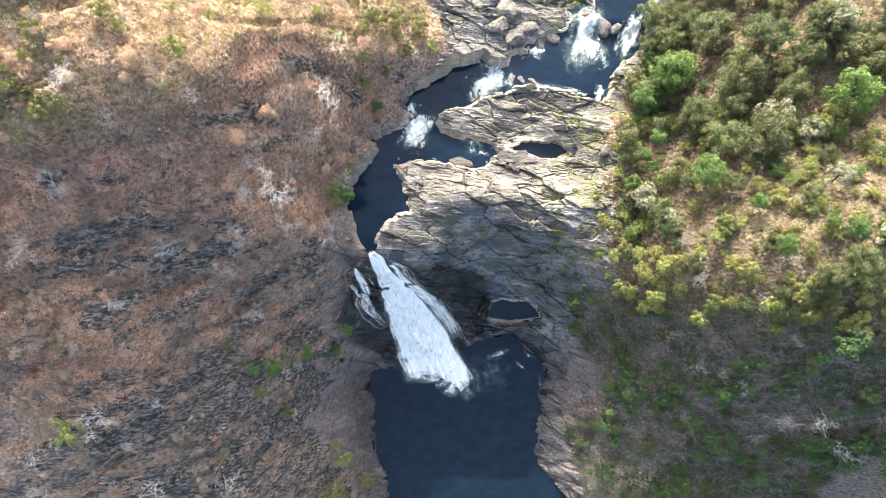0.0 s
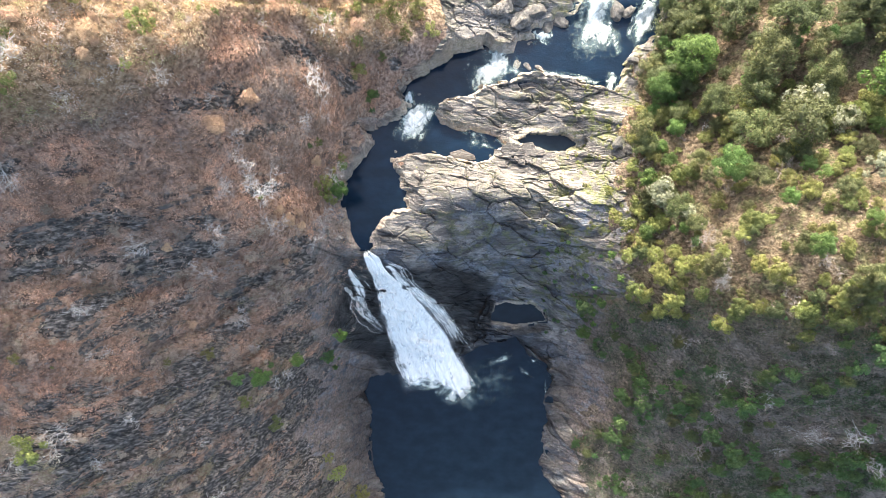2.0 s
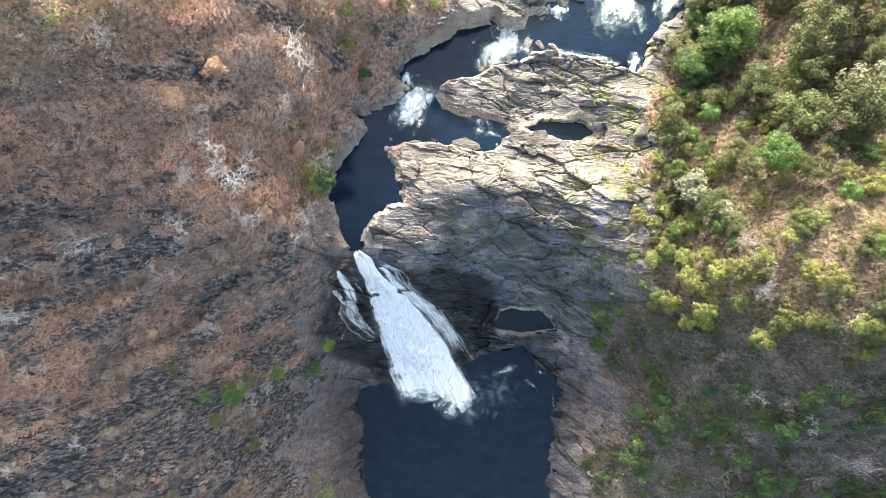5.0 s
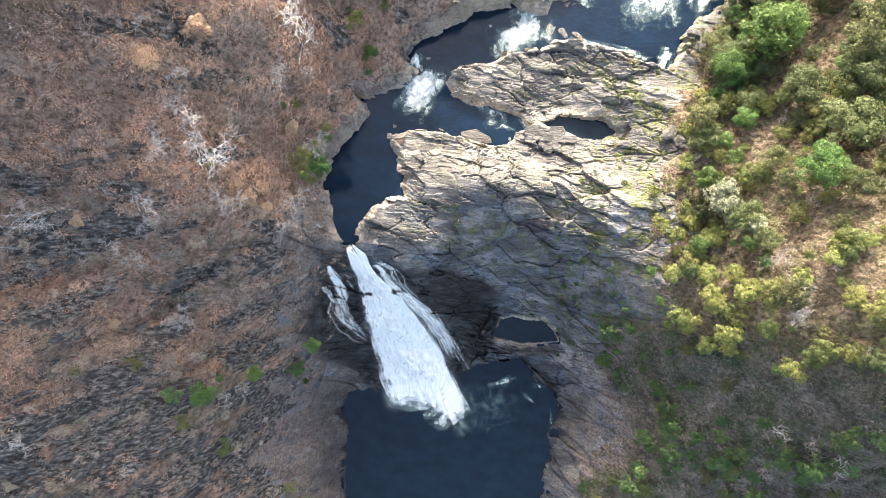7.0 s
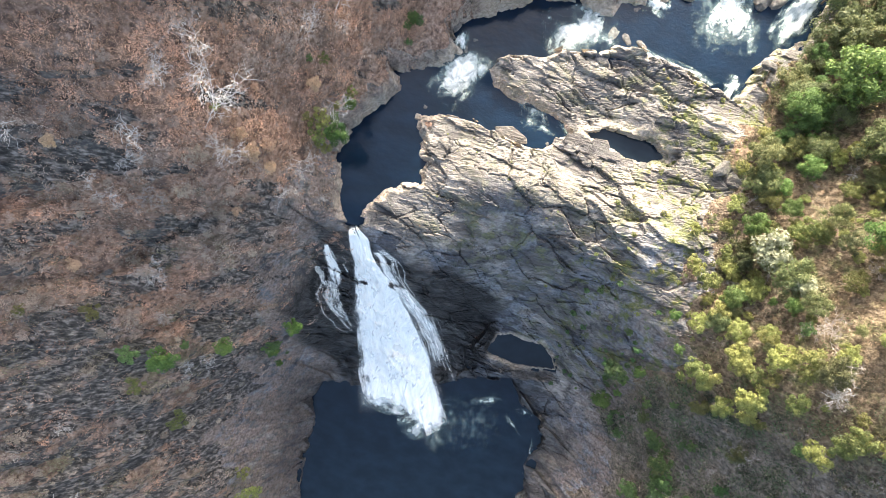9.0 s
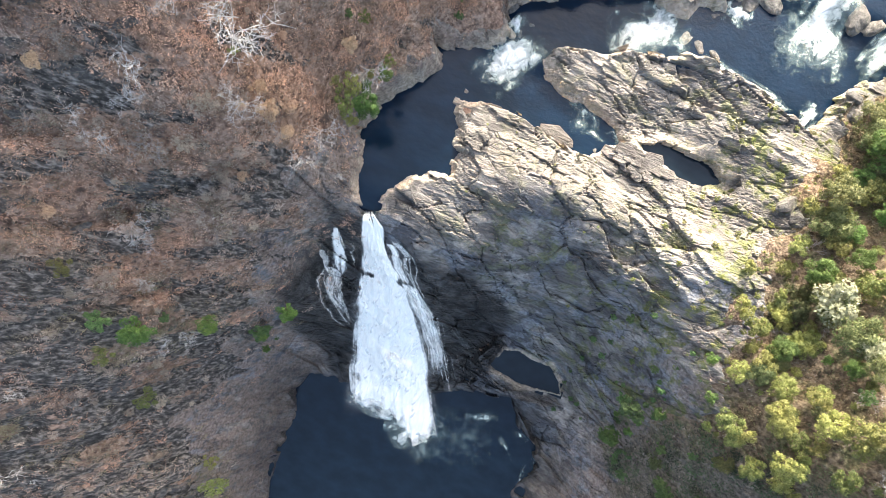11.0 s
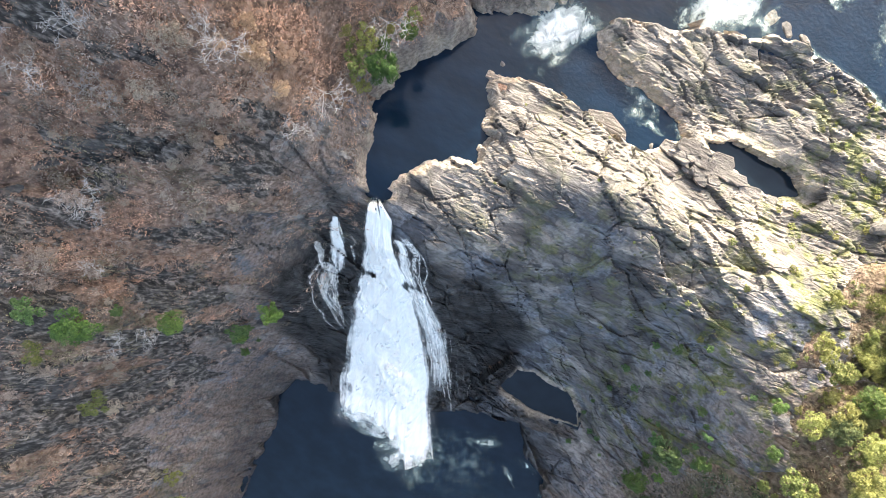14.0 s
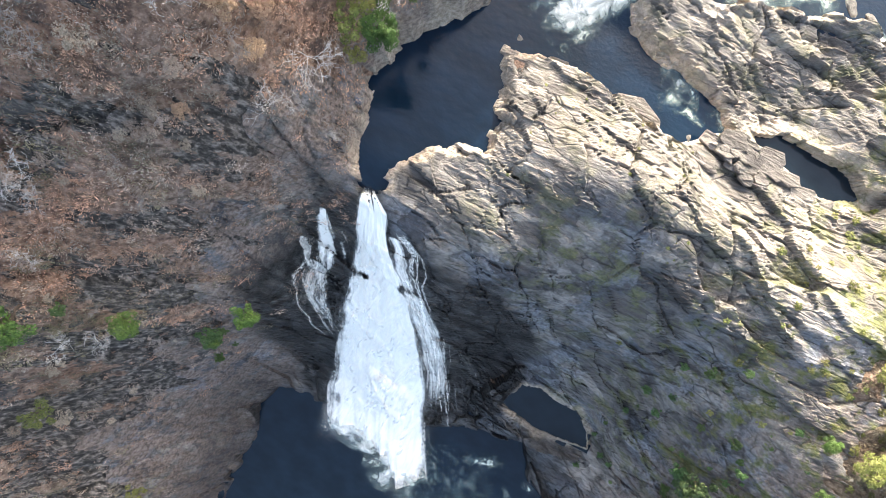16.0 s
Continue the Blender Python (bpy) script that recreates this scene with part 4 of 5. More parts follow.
# ---- loose rocks ----


def slope_normals(x, y):
    x, y = np.asarray(x, float), np.asarray(y, float)
    dx = (relief(x + 1.2, y) - relief(x - 1.2, y)) / 2.4
    dy = (relief(x, y + 1.2) - relief(x, y - 1.2)) / 2.4
    n = np.stack([-dx, -dy, np.ones_like(dx)], -1)
    return n / np.linalg.norm(n, axis=1)[:, None]


def boulder_mesh(seed):
    bm = bmesh.new()
    bmesh.ops.create_icosphere(bm, subdivisions=3, radius=1.0)
    g = random.Random(seed)
    planes = [(Vector((g.gauss(0, 1), g.gauss(0, 1), g.gauss(0.2, 0.8))).normalized(), g.uniform(0.55, 0.85)) for _ in range(11)]
    for v in bm.verts:
        for nrm, d in planes:
            over = v.co.dot(nrm) - d
            if over > 0:
                v.co -= nrm * over
        v.co *= 1 + 0.16 * noise.noise(v.co * 2.2 + Vector((seed, 0, 0))) + 0.07 * noise.noise(v.co * 6 + Vector((seed, 5, 0)))
        v.co.z *= 0.75
    m = bpy.data.meshes.new("boulder")
    bm.to_mesh(m)
    bm.free()
    m.materials.append(BOULDER)
    return m


def boulder_material():
    n = Nodes("river_boulder")
    q = n.position()
    g = n.noise(q, 2.2, 8, 0.7)
    info = n.tree.nodes.new("ShaderNodeObjectInfo")
    col = n.ramp(g, (0.36, (0.05, 0.044, 0.039)), (0.5, (0.16, 0.14, 0.12)), (0.64, (0.31, 0.275, 0.24)))
    col = n.mix(n.maths("MULTIPLY", info.outputs["Random"], 0.7), col, (0.09, 0.085, 0.08))
    n.bump(g, 0.9, 0.25)
    return n.out(col, 0.75)


BOULDER = boulder_material()
BOULDER_MESHES = [boulder_mesh(k) for k in range(5)]
BOULDERS = [(11.5, 33.0, 1.6), (10.9, 27.5, 1.5), (12.4, 26.8, 0.9), (12.7, 30.2, 0.7), (25.2, 35.8, 2.0), (22.4, 36.6, 1.3), (27.5, 35.2, 1.4), (-4.4, 21.7, 0.5), (-3.6, 22.9, 0.5), (-5.9, 23.8, 0.6), (10.3, 36.5, 2.0), (13.1, 34.4, 1.7), (15.2, 32.9, 1.3), (17.0, 33.6, 1.3), (25.2, 15.3, 0.95), (28.4, 26.2, 1.0), (27.6, 27.4, 0.8), (29.2, 27.6, 0.7), (19.6, 36.4, 1.5), (8.6, 34.6, 1.5), (-7.2, 14.6, 0.5), (14.2, 26.6, 0.65), (17.6, 13.9, 0.7), (7.0, 13.9, 0.5), (10.0, 15.4, 0.6)]
bz = surface([p[0] for p in BOULDERS], [p[1] for p in BOULDERS])
for k, ((x, y, r), z) in enumerate(zip(BOULDERS, bz)):
    z = max(float(z), float(river_level(np.array(x), np.array(y))) - 0.5 * r)
    ob = new("boulder", BOULDER_MESHES[k % 5])
    ob.matrix_basis = pose(x, y, z + 0.1 * r, 0, 0, k * 67) @ Matrix.Diagonal((r * 1.25, r * 0.9, r * 0.65, 1))
    tagged(ob, "grey-brown angular boulder standing in the river" if k != 14 else "pale rounded boulder among shrubs on the rock", "boulder", "river boulders")

# flat broken slabs in the shallow arm of the river
def slab_mesh(seed):
    g = random.Random(seed)
    bm = bmesh.new()
    n = g.randint(5, 7)
    ring = [Vector((math.cos(2 * math.pi * k / n + g.uniform(-0.3, 0.3)) * g.uniform(0.75, 1.1), math.sin(2 * math.pi * k / n + g.uniform(-0.3, 0.3)) * g.uniform(0.4, 0.65), 0)) for k in range(n)]
    top = bm.faces.new([bm.verts.new(v) for v in ring])
    low = bmesh.ops.extrude_face_region(bm, geom=[top])
    for v in low["geom"]:
        if isinstance(v, bmesh.types.BMVert):
            v.co.z += 0.35
    bmesh.ops.recalc_face_normals(bm, faces=bm.faces)
    bmesh.ops.bevel(bm, geom=bm.edges[:], offset=0.04, segments=1, affect="EDGES")
    m = bpy.data.meshes.new("rock_slab")
    bm.to_mesh(m)
    bm.free()
    m.materials.append(ROCK)
    return m


SLAB_MESHES = [slab_mesh(k) for k in range(6)]
SLAB_AREA = [(4.8, 12.7), (7.4, 13.8), (10.9, 15.6), (13.6, 14.9), (17.2, 14.1), (13.2, 12.7), (8.7, 12.2)]
sg = random.Random(77)
count = 0
while count < 34:
    x, y = sg.uniform(4.6, 17.4), sg.uniform(12.0, 15.8)
    if outline_distance(np.array([x]), np.array([y]), SLAB_AREA)[0] > -0.1:
        continue
    count += 1
    z = max(float(surface([x], [y])[0]), 25.9) - 0.02
    k = sg.uniform(0.5, 1.3)
    ob = new("rock_slab", SLAB_MESHES[count % 6])
    ob.matrix_basis = pose(x, y, z, sg.uniform(-9, 9), sg.uniform(-9, 9), -16 + sg.uniform(-25, 25)) @ Matrix.Diagonal((k, k, 0.9, 1))
    tagged(ob, "flat pinkish-grey broken rock slab beside shallow water", "rock slab", "broken rock slabs")

for x, y, k, turn in ((2.7, 13.9, 1.9, 10), (4.2, 13.6, 0.9, -30), (9.6, 14.6, 1.5, -18), (11.4, 14.3, 1.3, -24), (12.6, 15.1, 1.2, 5)):
    ob = new("rock_slab", SLAB_MESHES[int(k * 10) % 6])
    ob.matrix_basis = pose(x, y, max(float(surface([x], [y])[0]) - 0.1, 25.8), 3, -4, turn) @ Matrix.Diagonal((k, k * 1.2, 1.0, 1))
    tagged(ob, "broad flat pinkish rock slab just above the shallow water", "rock slab", "broken rock slabs")

# dark bedrock that breaks through the litter of the west slope
def outcrop_material():
    n = Nodes("dark_bedrock")
    q = n.position()
    g = n.noise(n.position((0.6, 1.8, 1.0), radians(-30)), 2.0, 9, 0.72)
    info = n.tree.nodes.new("ShaderNodeObjectInfo")
    col = n.ramp(g, (0.38, (0.025, 0.024, 0.024)), (0.5, (0.08, 0.076, 0.074)), (0.63, (0.25, 0.232, 0.22)))
    col = n.mix(n.ramp(n.noise(q, 1.1, 7, 0.7), (0.52, (0, 0, 0)), (0.6, (0.9, 0.9, 0.9))), col, (0.31, 0.22, 0.175))
    col = n.mix(n.maths("MULTIPLY", info.outputs["Random"], 0.4), col, (0.15, 0.14, 0.135))
    n.bump(g, 1.0, 0.7)
    return n.out(col, 0.85)


OUTCROP = outcrop_material()
OUTCROP_MESHES = []
for k in range(5):
    om = boulder_mesh(40 + k)
    om.materials[0] = OUTCROP
    OUTCROP_MESHES.append(om)
LEDGES = [(-41.6, 0.5), (-40.1, 1.2), (-38.2, 2.1), (-36.9, 2.5), (-34.9, 3.8), (-33.5, 4.5), (-37.1, -5.4), (-30.0, 3.4), (-28.5, 4.5), (-27.0, 5.2), (-25.8, 4.3), (-25.3, 6.4), (-39.1, -5.5), (-33.9, -12.6), (-35.4, -15.1), (-33.8, -18.1)]
for k, (x, y) in enumerate(LEDGES):
    nv = slope_normals([x], [y])[0]
    ob = new("bedrock_ledge", OUTCROP_MESHES[k % 5])
    ob.matrix_basis = Matrix.Translation((x, y, float(surface([x], [y])[0]) + 0.1)) @ Vector(nv).rotation_difference(Vector((0, 0, 1))).inverted().to_matrix().to_4x4() @ Matrix.Rotation(radians(27 + 9 * math.sin(k * 2.1)), 4, "Z") @ Matrix.Diagonal((1.3 + 0.4 * math.sin(k), 0.34, 0.4, 1))
    tagged(ob, "narrow dark rock ledge across the brown slope", "rock", "bedrock outcrops")
og = np.random.default_rng(91)
ox, oy = og.uniform(-46, -15, 900), og.uniform(-46, 20, 900)
ov = fbm((ox * 0.87 + oy * 0.5) * 0.10, (-ox * 0.5 + oy * 0.87) * 0.28, 4, 33)
ok = (ov < -0.01) & (og.random(900) < 0.25 + 0.75 * smooth(12, -14, oy) * smooth(-48, -26, ox)) & (rockiness(ox, oy) > 0.0) & (oy < 4 + 5 * fbm(ox * 0.2, oy * 0.2, 2, 35))
ox, oy = ox[ok], oy[ok]
for x, y, z, nv in zip(ox, oy, surface(ox, oy), slope_normals(ox, oy)):
    r = float(og.uniform(0.4, 1.2))
    along_slope = Matrix.Rotation(radians(30 + og.uniform(-15, 15)), 4, "Z")
    ob = new("bedrock_outcrop", OUTCROP_MESHES[int(og.integers(5))])
    ob.matrix_basis = Matrix.Translation((float(x), float(y), float(z))) @ Vector(nv).rotation_difference(Vector((0, 0, 1))).inverted().to_matrix().to_4x4() @ along_slope @ Matrix.Diagonal((r * 1.4, r * 0.6, r * 0.28, 1))
    tagged(ob, "dark grey bedrock showing through dry leaf litter", "rock", "bedrock outcrops")

# ---- plants ----


def leaf_mesh(name, material, clumps, per, size, seed, flat=0.6, fill=0.5):
    """Leaves in clumps: (x, y, z, radius) each."""
    g = np.random.default_rng(seed)
    verts = []
    for cx_, cy_, cz_, r in clumps:
        d = g.normal(size=(per, 3))
        d[:, 2] = np.abs(d[:, 2]) * 0.9 - 0.25
        d /= np.linalg.norm(d, axis=1)[:, None]
        p = np.array([cx_, cy_, cz_]) + d * (r * (fill + (1 - fill) * g.random((per, 1)))) * np.array([1, 1, flat + 0.2])
        nrm = d + g.normal(size=(per, 3)) * 0.6 + np.array([0, 0, 0.5])
        nrm /= np.linalg.norm(nrm, axis=1)[:, None]
        t = np.cross(nrm, g.normal(size=(per, 3)))
        t /= np.linalg.norm(t, axis=1)[:, None] + 1e-9
        b = np.cross(nrm, t)
        s = size * (0.6 + 0.8 * g.random((per, 1)))
        verts.append(np.stack([p - t * s, p + b * s * 0.55, p + t * s, p - b * s * 0.55], 1).reshape(-1, 3))
    return quad_mesh(name, np.concatenate(verts), material)


def tube_mesh(name, segments, material, sides=4):
    """Tapered tubes: (start, end, start radius, end radius) each."""
    verts, faces = [], []
    for a, b, ra, rb in segments:
        a, b = Vector(a), Vector(b)
        ax = (b - a).normalized()
        u = ax.orthogonal().normalized()
        w = ax.cross(u)
        o = len(verts)
        for c, r in ((a, ra), (b, rb)):
            for k in range(sides):
                t = 2 * math.pi * k / sides
                verts.append(tuple(c + (u * math.cos(t) + w * math.sin(t)) * r))
        for k in range(sides):
            j = (k + 1) % sides
            faces.append((o + k, o + j, o + sides + j, o + sides + k))
    return mesh_from(name, verts, faces, material)


def branching(r, start, way, length, radius, depth, spread, out):
    """Limbs that fork and bend."""
    a = Vector(start)
    d = Vector(way).normalized()
    steps = 3 if depth > 1 else 2
    for k in range(steps):
        d = (d + Vector((r.uniform(-1, 1), r.uniform(-1, 1), r.uniform(-0.5, 0.6))) * 0.28).normalized()
        b = a + d * (length / steps)
        r2 = radius * (1 - 0.22)
        out.append((tuple(a), tuple(b), max(radius, 0.015), max(r2, 0.015)))
        if depth > 0 and (k > 0 or depth < 3):
            side = Vector((r.uniform(-1, 1), r.uniform(-1, 1), r.uniform(-0.25, 0.5))).normalized()
            branching(r, b, d * (1 - spread) + side * spread * 1.2, length * r.uniform(0.55, 0.8), r2 * 0.72, depth - 1, spread, out)
        a, radius = b, r2
    return out


def make_dead_tree(name, seed, height, reach, bark, thick, label, group):
    r = random.Random(seed)
    segs = []
    lean = r.uniform(0, 6.28)
    branching(r, (0, 0, -0.5), (math.cos(lean) * 0.55, math.sin(lean) * 0.55, 1), height * 0.7, thick * 1.3, 0, 0.3, segs)
    stem = list(segs)
    for k in range(8):
        t = lean + r.uniform(-2.0, 2.0)
        a, c = Vector(stem[k % len(stem)][0]), Vector(stem[k % len(stem)][1])
        at = a.lerp(c, r.uniform(0.4, 1.0)) if k % len(stem) else c
        branching(r, at, (math.cos(t), math.sin(t), r.uniform(0.1, 0.8)), reach * r.uniform(0.4, 0.8), thick * r.uniform(0.6, 1.0), 3, 0.5, segs)
    first = len(stem)
    root = new(name)
    part("trunk", tube_mesh("trunk", segs[:first], bark, 6), root)
    part("bough", tube_mesh("bough", segs[first:], bark, 3), root)
    return tagged(root, label, "tree" if height > 2 else "shrub", group)


def make_tree(name, seed, height, reach, leaves, clumps, per, size, label, group, low=0.45):
    r = random.Random(seed)
    segs, lumps = [], []
    branching(r, (0, 0, -0.6), (r.uniform(-0.15, 0.15), r.uniform(-0.15, 0.15), 1), height * 0.55, 0.05 * height ** 0.8, 0, 0.3, segs)
    trunk = list(segs)
    limbs = []
    for k in range(clumps):
        t = k * 2.399 + r.uniform(-0.3, 0.3)
        q = math.sqrt((k + 0.5) / clumps) * r.uniform(0.75, 1.15)
        if q > 0.45 and r.random() < 0.2:
            continue
        x, y = math.cos(t) * q * reach * 0.8, math.sin(t) * q * reach * 0.8
        z = height * (low + (1 - low) * math.sqrt(max(0.0, 1 - (q * 0.9) ** 2))) * r.uniform(0.68, 1.1)
        cr = reach * r.uniform(0.2, 0.36)
        lumps.append((x, y, z - cr * 0.5, cr))
        a = Vector(trunk[-1][1]) * r.uniform(0.7, 1.0)
        limbs.append((tuple(a), (x * 0.8, y * 0.8, z - cr * 0.7), 0.016 * height, 0.006 * height))
    root = new(name)
    if height > 3:
        part("trunk", tube_mesh("trunk", trunk, BARK_BROWN, 6), root)
        part("bough", tube_mesh("bough", limbs, BARK_BROWN, 3), root)
    else:
        part("stem", tube_mesh("stem", trunk + limbs, BARK_BROWN, 3), root)
    part("crown", leaf_mesh("crown", leaves, lumps, per, size, seed), root)
    return tagged(root, label, "tree" if height > 3 else "shrub", group)


DEAD = [make_dead_tree("dead_tree", 100 + k, 3.2, 2.4, BARK_WHITE, 0.03, "leafless bleached white dead tree on the slope", "dead trees") for k in range(6)]
BARE = [make_dead_tree("bare_shrub", 130 + k, 1.4, 1.3, BARK_GREY, 0.036, "leafless grey-brown twiggy shrub on the slope", "bare shrubs") for k in range(4)]
GREENS = [make_tree("broadleaf_tree", 200 + k, 6.5, 3.2, LEAF_GREEN, 34, 210, 0.13, "bright green leafy tree with a rounded uneven crown", "broadleaf trees") for k in range(4)]
DARKS = [make_tree("green_shrub", 220 + k, 2.6, 2.0, LEAF_DARK, 16, 110, 0.15, "dark green leafy shrub on the shaded slope", "shrubs", 0.3) for k in range(4)]
OLIVES = [make_tree("olive_green_tree", 240 + k, 5.5, 3.0, LEAF_OLIVE, 32, 170, 0.125, "dull olive green tree with a loose crown", "dry forest trees") for k in range(5)]
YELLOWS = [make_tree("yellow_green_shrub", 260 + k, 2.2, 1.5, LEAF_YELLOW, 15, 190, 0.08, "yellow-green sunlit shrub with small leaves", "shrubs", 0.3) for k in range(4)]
DRIES = [make_tree("dry_shrub", 280 + k, 1.5, 1.4, LEAF_DRY, 18, 130, 0.075, "orange-brown dry shrub with withered leaves", "dry shrubs", 0.3) for k in range(4)]
SHADOW_TREES = [make_tree("shade_tree", 340 + k, 4.0, 2.4, LEAF_DARK, 24, 100, 0.15, "grey-green tree with a loose crown on the shaded slope", "shade trees") for k in range(3)]
CREAMS = [make_tree("pale_tree", 360 + k, 4.6, 2.4, LEAF_CREAM, 20, 80, 0.17, "pale cream-green tree with open branches and sparse leaves", "pale trees") for k in range(2)]
SCRUB = [make_tree("scrub_bush", 300 + k, 1.8, 1.5, LEAF_YELLOW, 13, 170, 0.075, "pale yellow-green bush in dry grass on the upper slope", "scrub bushes", 0.3) for k in range(3)]
LEAF_BEIGE = leaf_material("withered_leaves", (0.27, 0.215, 0.17), (0.56, 0.455, 0.37), 0.3, 0.03)
WITHERED = [make_tree("withered_bush", 380 + k, 1.1, 1.2, LEAF_BEIGE, 16, 110, 0.055, "low withered grey-brown bush on the slope", "withered bushes", 0.3) for k in range(4)]
TUFTS = [make_tree("rock_tuft", 320 + k, 0.8, 1.0, LEAF_YELLOW, 9, 70, 0.09, "small yellow-green plant in a rock joint", "rock plants", 0.3) for k in range(3)]
BASE = {id(WITHERED): 1.2, id(CREAMS): 2.4, id(SHADOW_TREES): 2.4, id(SCRUB): 1.5, id(TUFTS): 1.0, id(DEAD): 1.9, id(BARE): 1.2, id(GREENS): 3.2, id(DARKS): 2.0, id(OLIVES): 3.0, id(YELLOWS): 1.5, id(DRIES): 1.4}
placed = random.Random(5)
used_once = set()


def plant(kinds, spots, upright=0.5):
    """Stands plants of one kind at (x, y, crown radius) on the land, leaning out from steep ground."""
    px, py = [p[0] for p in spots], [p[1] for p in spots]
    zs, ns = surface(px, py), slope_normals(px, py)
    for (x, y, r), z, nv in zip(spots, zs, ns):
        ob = placed.choice(kinds)
        k = r / BASE[id(kinds)]
        up = (Vector(nv) * (1 - upright) + Vector((placed.uniform(-0.08, 0.08), placed.uniform(-0.08, 0.08), upright))).normalized()
        steep = 1 - float(nv[2])
        foot = Vector((x, y, float(z) - 0.05)) + Vector(nv) * r * 0.9 * steep
        m = Matrix.Translation(foot) @ up.to_track_quat("Z", "Y").to_matrix().to_4x4() @ pose(0, 0, 0, 0, 0, placed.uniform(0, 360)) @ Matrix.Diagonal((k, k, k * placed.uniform(0.85, 1.15), 1))
        if ob in used_once:
            copy_thing(ob, m)
        else:
            used_once.add(ob)
            ob.matrix_basis = m


DEAD_WEST = [(-20.9, 3.6, 1.1), (-16.4, 21.2, 2.1), (-17.5, 15.8, 1.2), (-38.5, 6.6, 1.3), (-31.8, 1.0, 1.2), (-26.1, 0.3, 1.0), (-27.8, -2.7, 1.7), (-29.0, -1.6, 1.1), (-40.3, -18.7, 1.4), (-36.2, -19.6, 1.4), (-32.0, -25.7, 1.2), (-35.9, -10.6, 0.9), (-37.2, -10.8, 0.7), (-26.6, -8.4, 1.5), (-23.6, -18.0, 1.2), (-33.1, -33.5, 2.3), (-38.3, -30.7, 2.2), (-44.6, -20.2, 1.6), (-43.0, -0.7, 1.2), (-15.2, 26.1, 1.9), (-24.7, 6.2, 0.9), (-24.0, 15.1, 1.0), (-18.0, 4.2, 1.9), (-17.9, 1.1, 1.5), (-25.6, -9.4, 1.3), (-27.7, -8.1, 2.0), (-24.3, -18.4, 1.3), (-22.4, 10.5, 1.9), (-21.8, 8.0, 1.6), (-22.6, 12.0, 1.4), (-21.2, 3.7, 1.1), (-16.5, 11.1, 2.0), (-33.5, 14.9, 1.3), (-21.7, 7.6, 1.5)]
DEAD_EAST = [(39.0, -17.4, 2.3), (43.7, -18.9, 2.3), (35.0, -13.4, 2.4), (53.3, -22.0, 2.6), (56.8, -27.9, 3.0), (50.2, -30.2, 1.7), (36.6, 1.1, 2.1), (41.8, -1.3, 1.5), (35.2, -3.3, 1.6), (45.6, -6.8, 1.5), (35.6, 16.8, 2.0), (47.1, 2.3, 1.6), (49.1, -8.0, 1.3), (51.0, -25.2, 2.3)]
BRIGHT_GREEN = [(34.4, 24.7, 3.4), (31.0, 22.0, 2.3), (36.8, 27.1, 2.5), (32.6, 25.6, 1.9), (33.0, 22.6, 1.8), (37.1, 9.7, 2.4), (38.5, 8.6, 1.8), (43.5, 8.0, 1.7), (31.4, 12.1, 2.1), (51.6, 18.1, 2.9), (46.3, 25.4, 1.8), (32.6, 16.6, 2.0), (30.0, 19.5, 1.5)]
SHADED_GREEN = [(33.8, 0.9, 1.4), (36.1, -9.5, 1.5), (23.7, -7.9, 2.9), (24.7, -13.5, 3.1), (31.0, -16.5, 1.8), (48.3, -13.1, 2.5), (37.6, -35.8, 3.9), (43.6, -38.9, 3.5), (45.3, -30.0, 2.9), (33.8, -24.4, 3.0), (37.6, -23.9, 2.2), (41.8, -27.3, 2.9), (31.7, -29.9, 2.4), (41.8, -20.5, 2.0), (23.8, -5.3, 1.8)]
DULL_GREEN = [(45.1, 17.1, 2.5), (42.7, 12.8, 3.4), (39.6, 14.3, 3.0), (42.0, 23.8, 3.3), (44.1, 27.3, 2.9), (40.1, 30.2, 3.2), (33.2, 32.0, 2.9), (31.6, 35.3, 2.5), (49.6, 27.7, 2.8), (46.0, 21.4, 2.5), (47.8, -1.2, 2.3), (30.6, 7.8, 2.0), (32.7, 5.4, 2.0), (47.9, 10.8, 1.7), (51.8, 23.9, 2.7), (37.4, 19.7, 2.4), (40.6, 19.8, 2.3), (28.5, 14.5, 2.0), (47.8, 14.3, 2.1), (36.9, 34.9, 2.5)]
EDGE_YELLOW = [(28.5, -5.1, 1.6), (30.2, -3.1, 1.5), (32.1, -6.2, 1.7), (26.7, -0.9, 1.3), (26.0, 3.3, 1.3), (34.0, -5.3, 1.2), (37.2, -6.3, 1.5), (39.0, -2.4, 1.4), (42.0, -7.5, 1.1), (43.8, -5.0, 1.3), (48.1, -3.2, 1.7), (24.5, 4.8, 1.2), (27.9, 5.2, 1.4), (30.5, 3.6, 1.3), (34.0, -2.9, 1.3), (23.4, 8.2, 1.0), (35.2, -0.7, 1.2), (42.1, -3.3, 1.1), (30.4, -9.1, 1.2), (32.4, -2.3, 1.4)]
WEST_GREEN = [(-36.3, 12.5, 1.7), (-34.6, 13.4, 1.2), (-37.1, 14.1, 1.6), (-27.0, 19.8, 2.1), (-38.1, 14.5, 1.3), (-36.0, 19.1, 1.1), (-27.9, 16.0, 0.7), (-23.8, 23.1, 0.9), (-8.6, 26.5, 0.8), (-6.9, 32.3, 2.7), (-10.7, 32.7, 2.0), (-1.6, 30.1, 1.4), (-16.6, 13.9, 1.0), (-30.5, 20.7, 1.4)]
